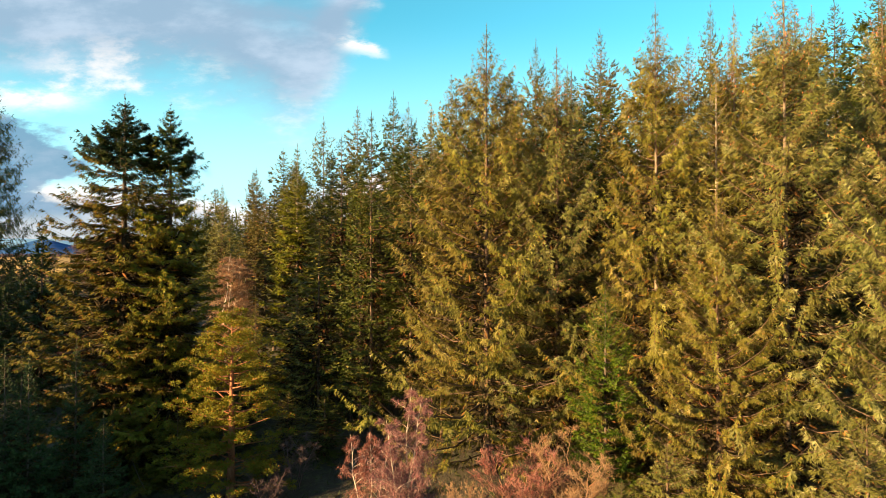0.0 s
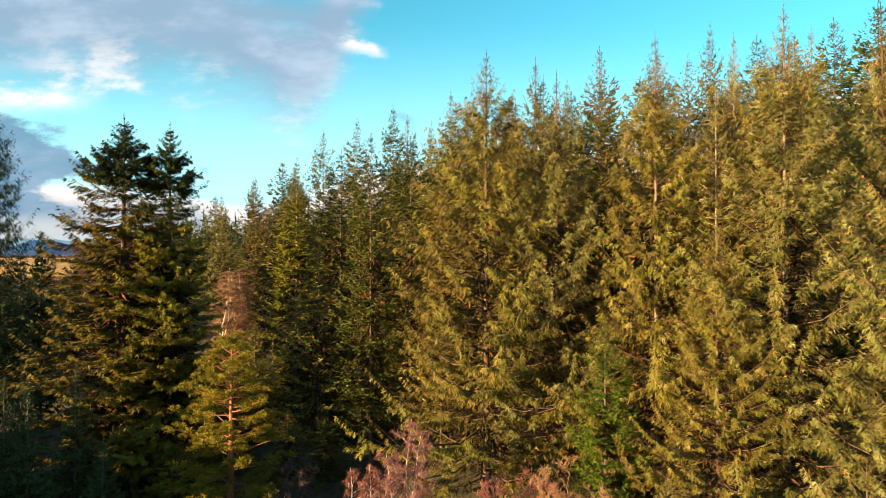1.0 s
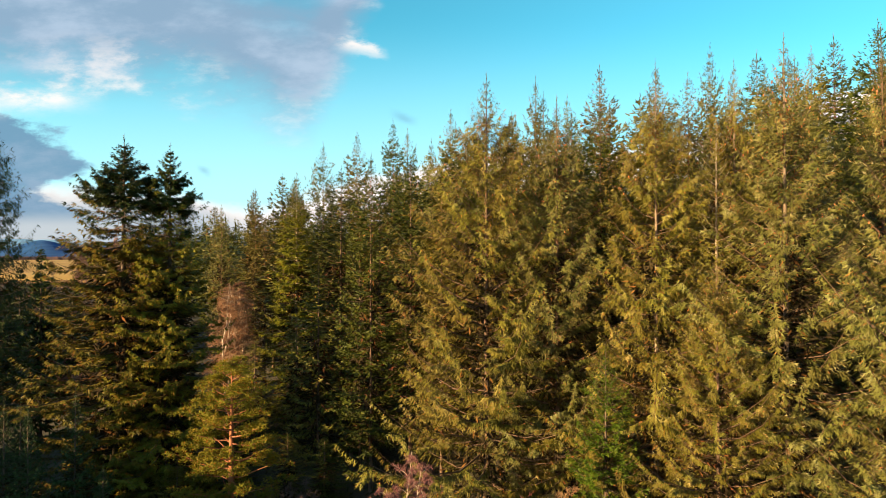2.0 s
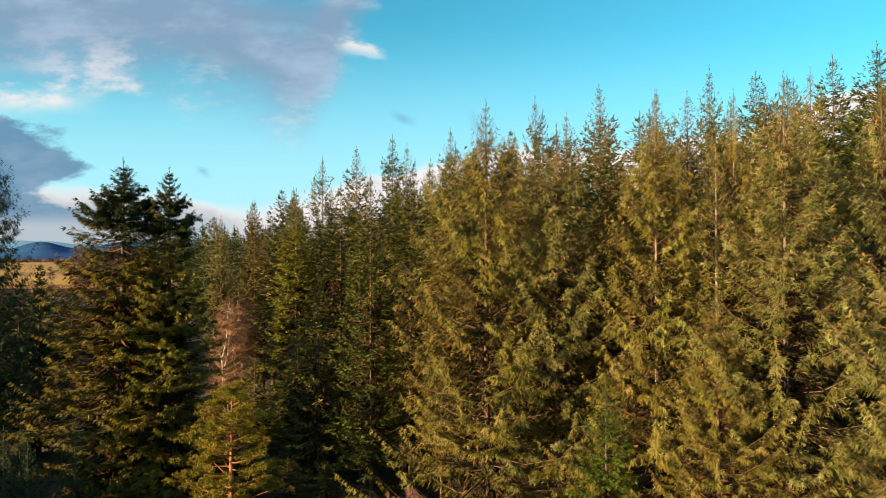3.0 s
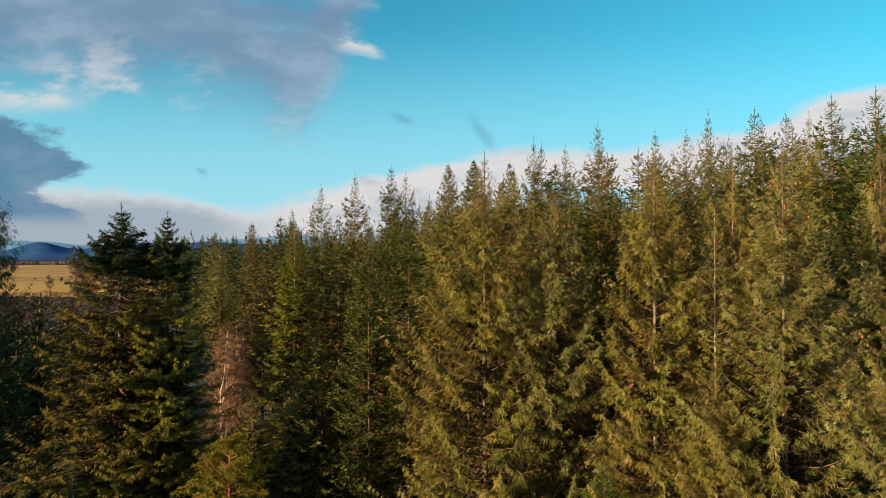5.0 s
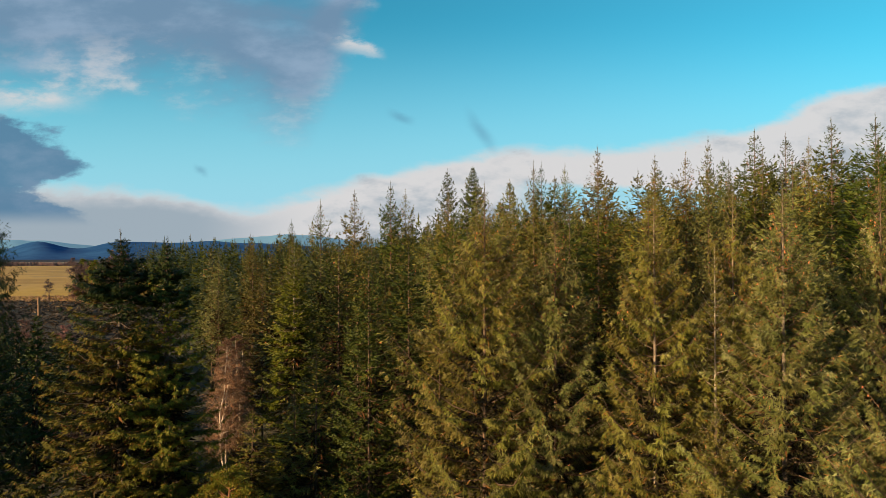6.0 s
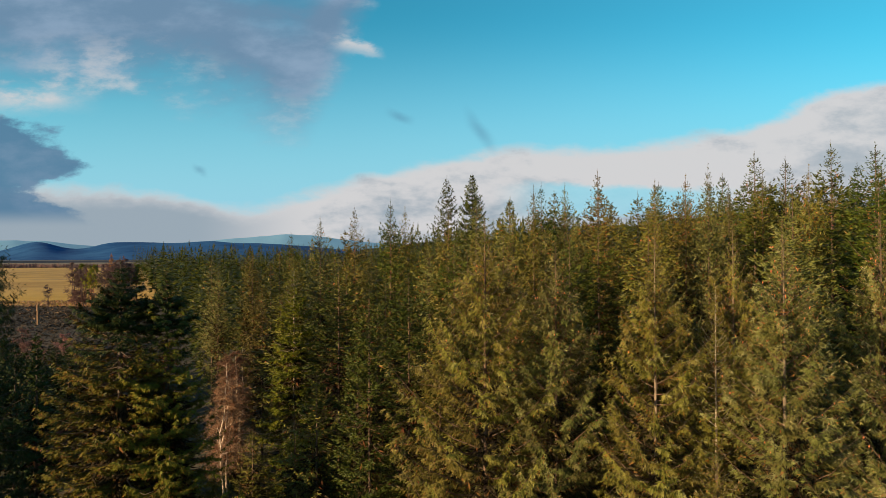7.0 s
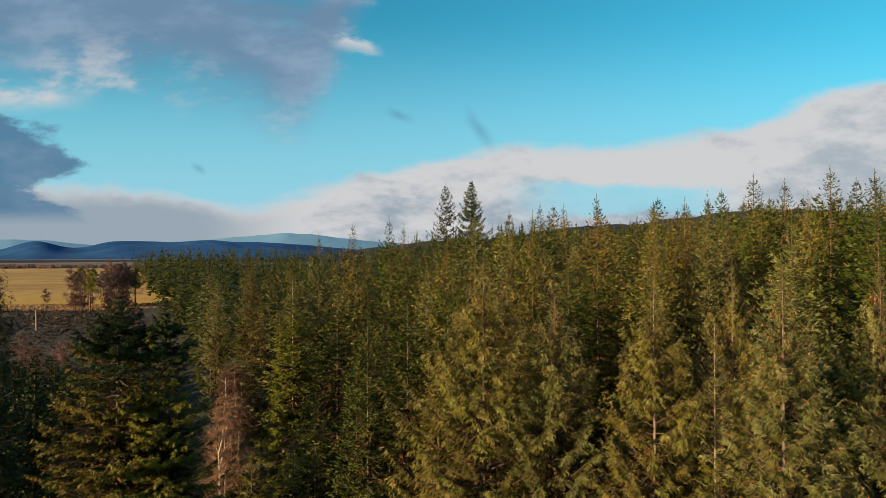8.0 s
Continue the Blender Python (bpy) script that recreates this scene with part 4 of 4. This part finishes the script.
forest()

# dark wood in the hollow, in front of the felled ground
rng_dell = np.random.default_rng(21)
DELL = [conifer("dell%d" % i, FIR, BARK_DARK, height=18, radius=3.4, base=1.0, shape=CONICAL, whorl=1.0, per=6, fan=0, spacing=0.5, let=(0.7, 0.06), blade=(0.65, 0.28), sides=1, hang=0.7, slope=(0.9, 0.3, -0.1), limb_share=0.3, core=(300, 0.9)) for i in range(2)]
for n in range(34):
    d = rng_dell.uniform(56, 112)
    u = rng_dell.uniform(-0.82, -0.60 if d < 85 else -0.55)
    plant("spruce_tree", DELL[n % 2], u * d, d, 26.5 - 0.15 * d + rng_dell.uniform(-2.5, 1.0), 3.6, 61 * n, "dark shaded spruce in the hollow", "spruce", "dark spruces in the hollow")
for n in range(18):
    d = rng_dell.uniform(72, 150)
    u = rng_dell.uniform(-0.70, -0.46 if d < 100 else -0.52)
    plant_bare("birch_tree", bare_tree("scrub", 8.0, 3.0, 4, BIRCH_TWIG, GREY_TWIG, twig=0.9, width=0.07, twigs=2700, sides=3, limbs=10), u * d, d, ground_z(u * d, d) + rng_dell.uniform(5, 9), 3.4, 47 * n,
               "leafless brown birch scrub beside the felled ground", group="birch scrub")

# the wood across the hollow, outside the view, that shades it
rng_belt = np.random.default_rng(8)
BELT = ((-64, 40, 14.0), (-57, 30.5, 12.5), (-50, 22, 12.5), (-44, 22.5, 11.5), (-38, 23, 10.0), (-32, 17, 7.0), (-27, 11.5, 4.5))
WIND = conifer("belt", FIR, BARK_DARK, height=20, radius=3.8, base=0.5, shape=CONICAL, whorl=2.0, per=6, fan=0, spacing=1.1, let=(1.4, 0.1), blade=(1.4, 1.0), sides=1, hang=0.5, slope=(0.9, 0.3, -0.1), limb_share=0.1, core=(160, 1.8))
for n in range(42):
    f = rng_belt.uniform(0, 5.99)
    a, b = BELT[int(f)], BELT[int(f) + 1]
    x, y, top = (a[i] + (b[i] - a[i]) * (f % 1) for i in range(3))
    x, y = x - rng_belt.uniform(0, 6), y - rng_belt.uniform(0, 6)
    plant("spruce_tree", WIND, x, y, top + rng_belt.uniform(-2.5, 1.2), 3.8, 40 * n, "dark spruce in the wood across the hollow", "spruce", "wood across the hollow")
for x, y, top in ((-47.5, 49.5, 33), (-52, 47.5, 32), (-50.5, 51.5, 31), (-56, 45.5, 33)):
    plant("spruce_tree", WIND, x, y, top, 4.2, 9 * x, "tall dark spruce beside the hollow", "spruce", "wood across the hollow")


# ---- felled ground, field and copse ----
def copse_tree(kind, x, y, tall, reach, turn):
    z = ground_z(x, y)
    if kind == "larch":
        made = conifer("larch", LARCH, BARK, height=18, radius=3.0, base=3, shape=CONICAL, whorl=0.9, per=6, fan=0, spacing=0.4, let=(0.6, 0.05), blade=(0.55, 0.16), sides=2, hang=0.3, slope=(1.0, 0.5, 0.1), limb_share=0.3, core=None)
        plant("larch_tree", made, x, y, z + tall, reach, turn, "russet leafless larch in the field copse", "larch", "field copse")
    elif kind == "pine":
        plant("pine_tree", FAR_PINE, x, y, z + tall, reach, turn, "Scots pine with a long bare orange trunk in the field copse", "pine", "field copse")
    else:
        made = bare_tree("copse", 15.0, 4.0, 3, GREY_TWIG, GREY_TWIG, twig=1.2, width=0.11, twigs=2700, droop=0.2, sides=3, limbs=12)
        plant_bare("bare_tree", made, x, y, z + tall, reach, turn, "leafless grey-purple tree in the field copse", "tree", "field copse")


def far_pine():
    rng = np.random.default_rng(12)
    trunk, line = trunk_piece(rng, 17.0, 0.28, 0.8, 6)
    tufts = []
    for c in range(60):
        h = rng.uniform(8.5, 17)
        at = np.array([0, 0, h]) + rng.normal(0, 1, 3) * np.array([1.6, 1.6, 0.4]) * (1 - 0.5 * (h - 8.5) / 8.5)
        aim = unit(rng.normal(0, 1, (26, 3)) + np.array([0, 0, 0.5]))
        tufts.append(spikes(rng, at + aim * 0.2, aim, rng.uniform(0.5, 0.9, 26), np.full(26, 0.26)))
    return 17.0, 3.0, [("trunk", mesh_of("trunk", *trunk, BARK_PINE)), ("crown", mesh_of("crown", *joined(tufts), PINE))]


FAR_PINE = far_pine()
rng_copse = np.random.default_rng(31)
for n in range(16):
    copse_tree("bare", -141 + rng_copse.uniform(-12, 13), 246 + rng_copse.uniform(-6, 9), rng_copse.uniform(14, 19), rng_copse.uniform(4.6, 6.2), 33 * n)
for x, y, tall, reach in ((-138.5, 250, 21.5, 3.8), (-134.5, 252, 20.5, 3.4)):
    copse_tree("larch", x, y, tall, reach, 20 * x)
for x, y, tall, reach in ((-151, 250, 17, 3.2), (-147, 252, 16.5, 3.0), (-136.5, 232, 15.5, 2.6), (-128, 250, 15.0, 3.2), (-131, 256, 16, 3.4)):
    copse_tree("pine", x, y, tall, reach, 50 * x)
for n in range(12):
    x, y = -141 + rng_copse.uniform(-15, 16), 240 + rng_copse.uniform(-5, 6)
    plant_bare("bare_bush", bare_tree("scrub", 8.0, 3.0, 4, BIRCH_TWIG, GREY_TWIG), x, y, ground_z(x, y) + rng_copse.uniform(5, 9), 3.8, 29 * n, "leafless brown bush at the foot of the copse", "bush", "copse bushes")
plant_bare("bare_tree", bare_tree("copse", 15.0, 4.0, 3, GREY_TWIG, GREY_TWIG), -152, 230, ground_z(-152, 230) + 9.5, 3.2, 70, "lone small leafless tree at the field edge", "tree")


def snag():
    rng = np.random.default_rng(3)
    z = np.linspace(0, 6.4, 9)
    pts = np.column_stack([np.cumsum(rng.normal(0, 0.03, 9)), np.cumsum(rng.normal(0, 0.03, 9)), z])
    rad = 0.36 - 0.015 * z + rng.normal(0, 0.02, 9)
    stem = tube(pts, rad, 9)
    root = np.repeat(pts[-1:] - (0, 0, 0.25), 14, axis=0) + np.column_stack([rng.uniform(-0.3, 0.3, (14, 2)), np.zeros(14)])
    splinter = spikes(rng, root, unit(np.column_stack([rng.normal(0, 0.12, (14, 2)), np.ones(14)])), rng.uniform(0.3, 0.9, 14), np.full(14, 0.22))
    thing = new("tree_snag", mesh_of("tree_snag", *stem, SNAG))
    thing.matrix_world = pose(-124.0, 183.0, ground_z(-124.0, 183.0) - 0.2)
    part = new("splintered_top", mesh_of("splintered_top", *splinter, SNAG))
    part.parent = thing
    tagged(thing, "pale broken trunk of a dead tree on felled ground", "dead tree")


snag()


def scatter(name, label, category, count, where, length, width, mat, up, seed):
    """Sticks, tussocks or heather strewn on the ground."""
    rng = np.random.default_rng(seed)
    y = rng.uniform(where[2], where[3], count)
    x = y * rng.uniform(where[0], where[1], count)
    z = np.array([ground_z(a, b) for a, b in zip(x, y)])
    aim = unit(np.column_stack([rng.normal(0, 1, (count, 2)), np.abs(rng.normal(0, up, count)) + 0.08]))
    made = spikes(rng, np.column_stack([x, y, z]), aim, rng.uniform(0.4, 1.3, count) * length, rng.uniform(0.6, 1.4, count) * width)
    tagged(new(name, mesh_of(name, *made, mat)), label, category, kind="stuff")


scatter("felled_brash", "grey-brown branches and stumps left on felled ground", "brash", 7000, (-0.76, -0.50, 118, 238), 1.6, 0.32, BRASH, 0.25, 1)
scatter("pale_brash", "pale splintered wood on felled ground", "brash", 700, (-0.76, -0.50, 130, 235), 1.5, 0.28, TAN_TWIG, 0.2, 2)
scatter("field_rushes", "tan rush tussocks at the field edge", "rushes", 2500, (-0.78, -0.44, 236, 262), 1.0, 0.5, TAN_TWIG, 0.8, 4)
scatter("far_hedgerow", "brown scrub and woodland beyond the field", "woodland", 9000, (-0.85, -0.30, 660, 800), 4.0, 1.5, GREY_TWIG, 1.6, 5)
scatter("forest_undergrowth", "dark brambles and dead bracken under the trees", "undergrowth", 12000, (-0.9, 0.8, 17, 58), 0.6, 0.07, FIR, 0.9, 6)
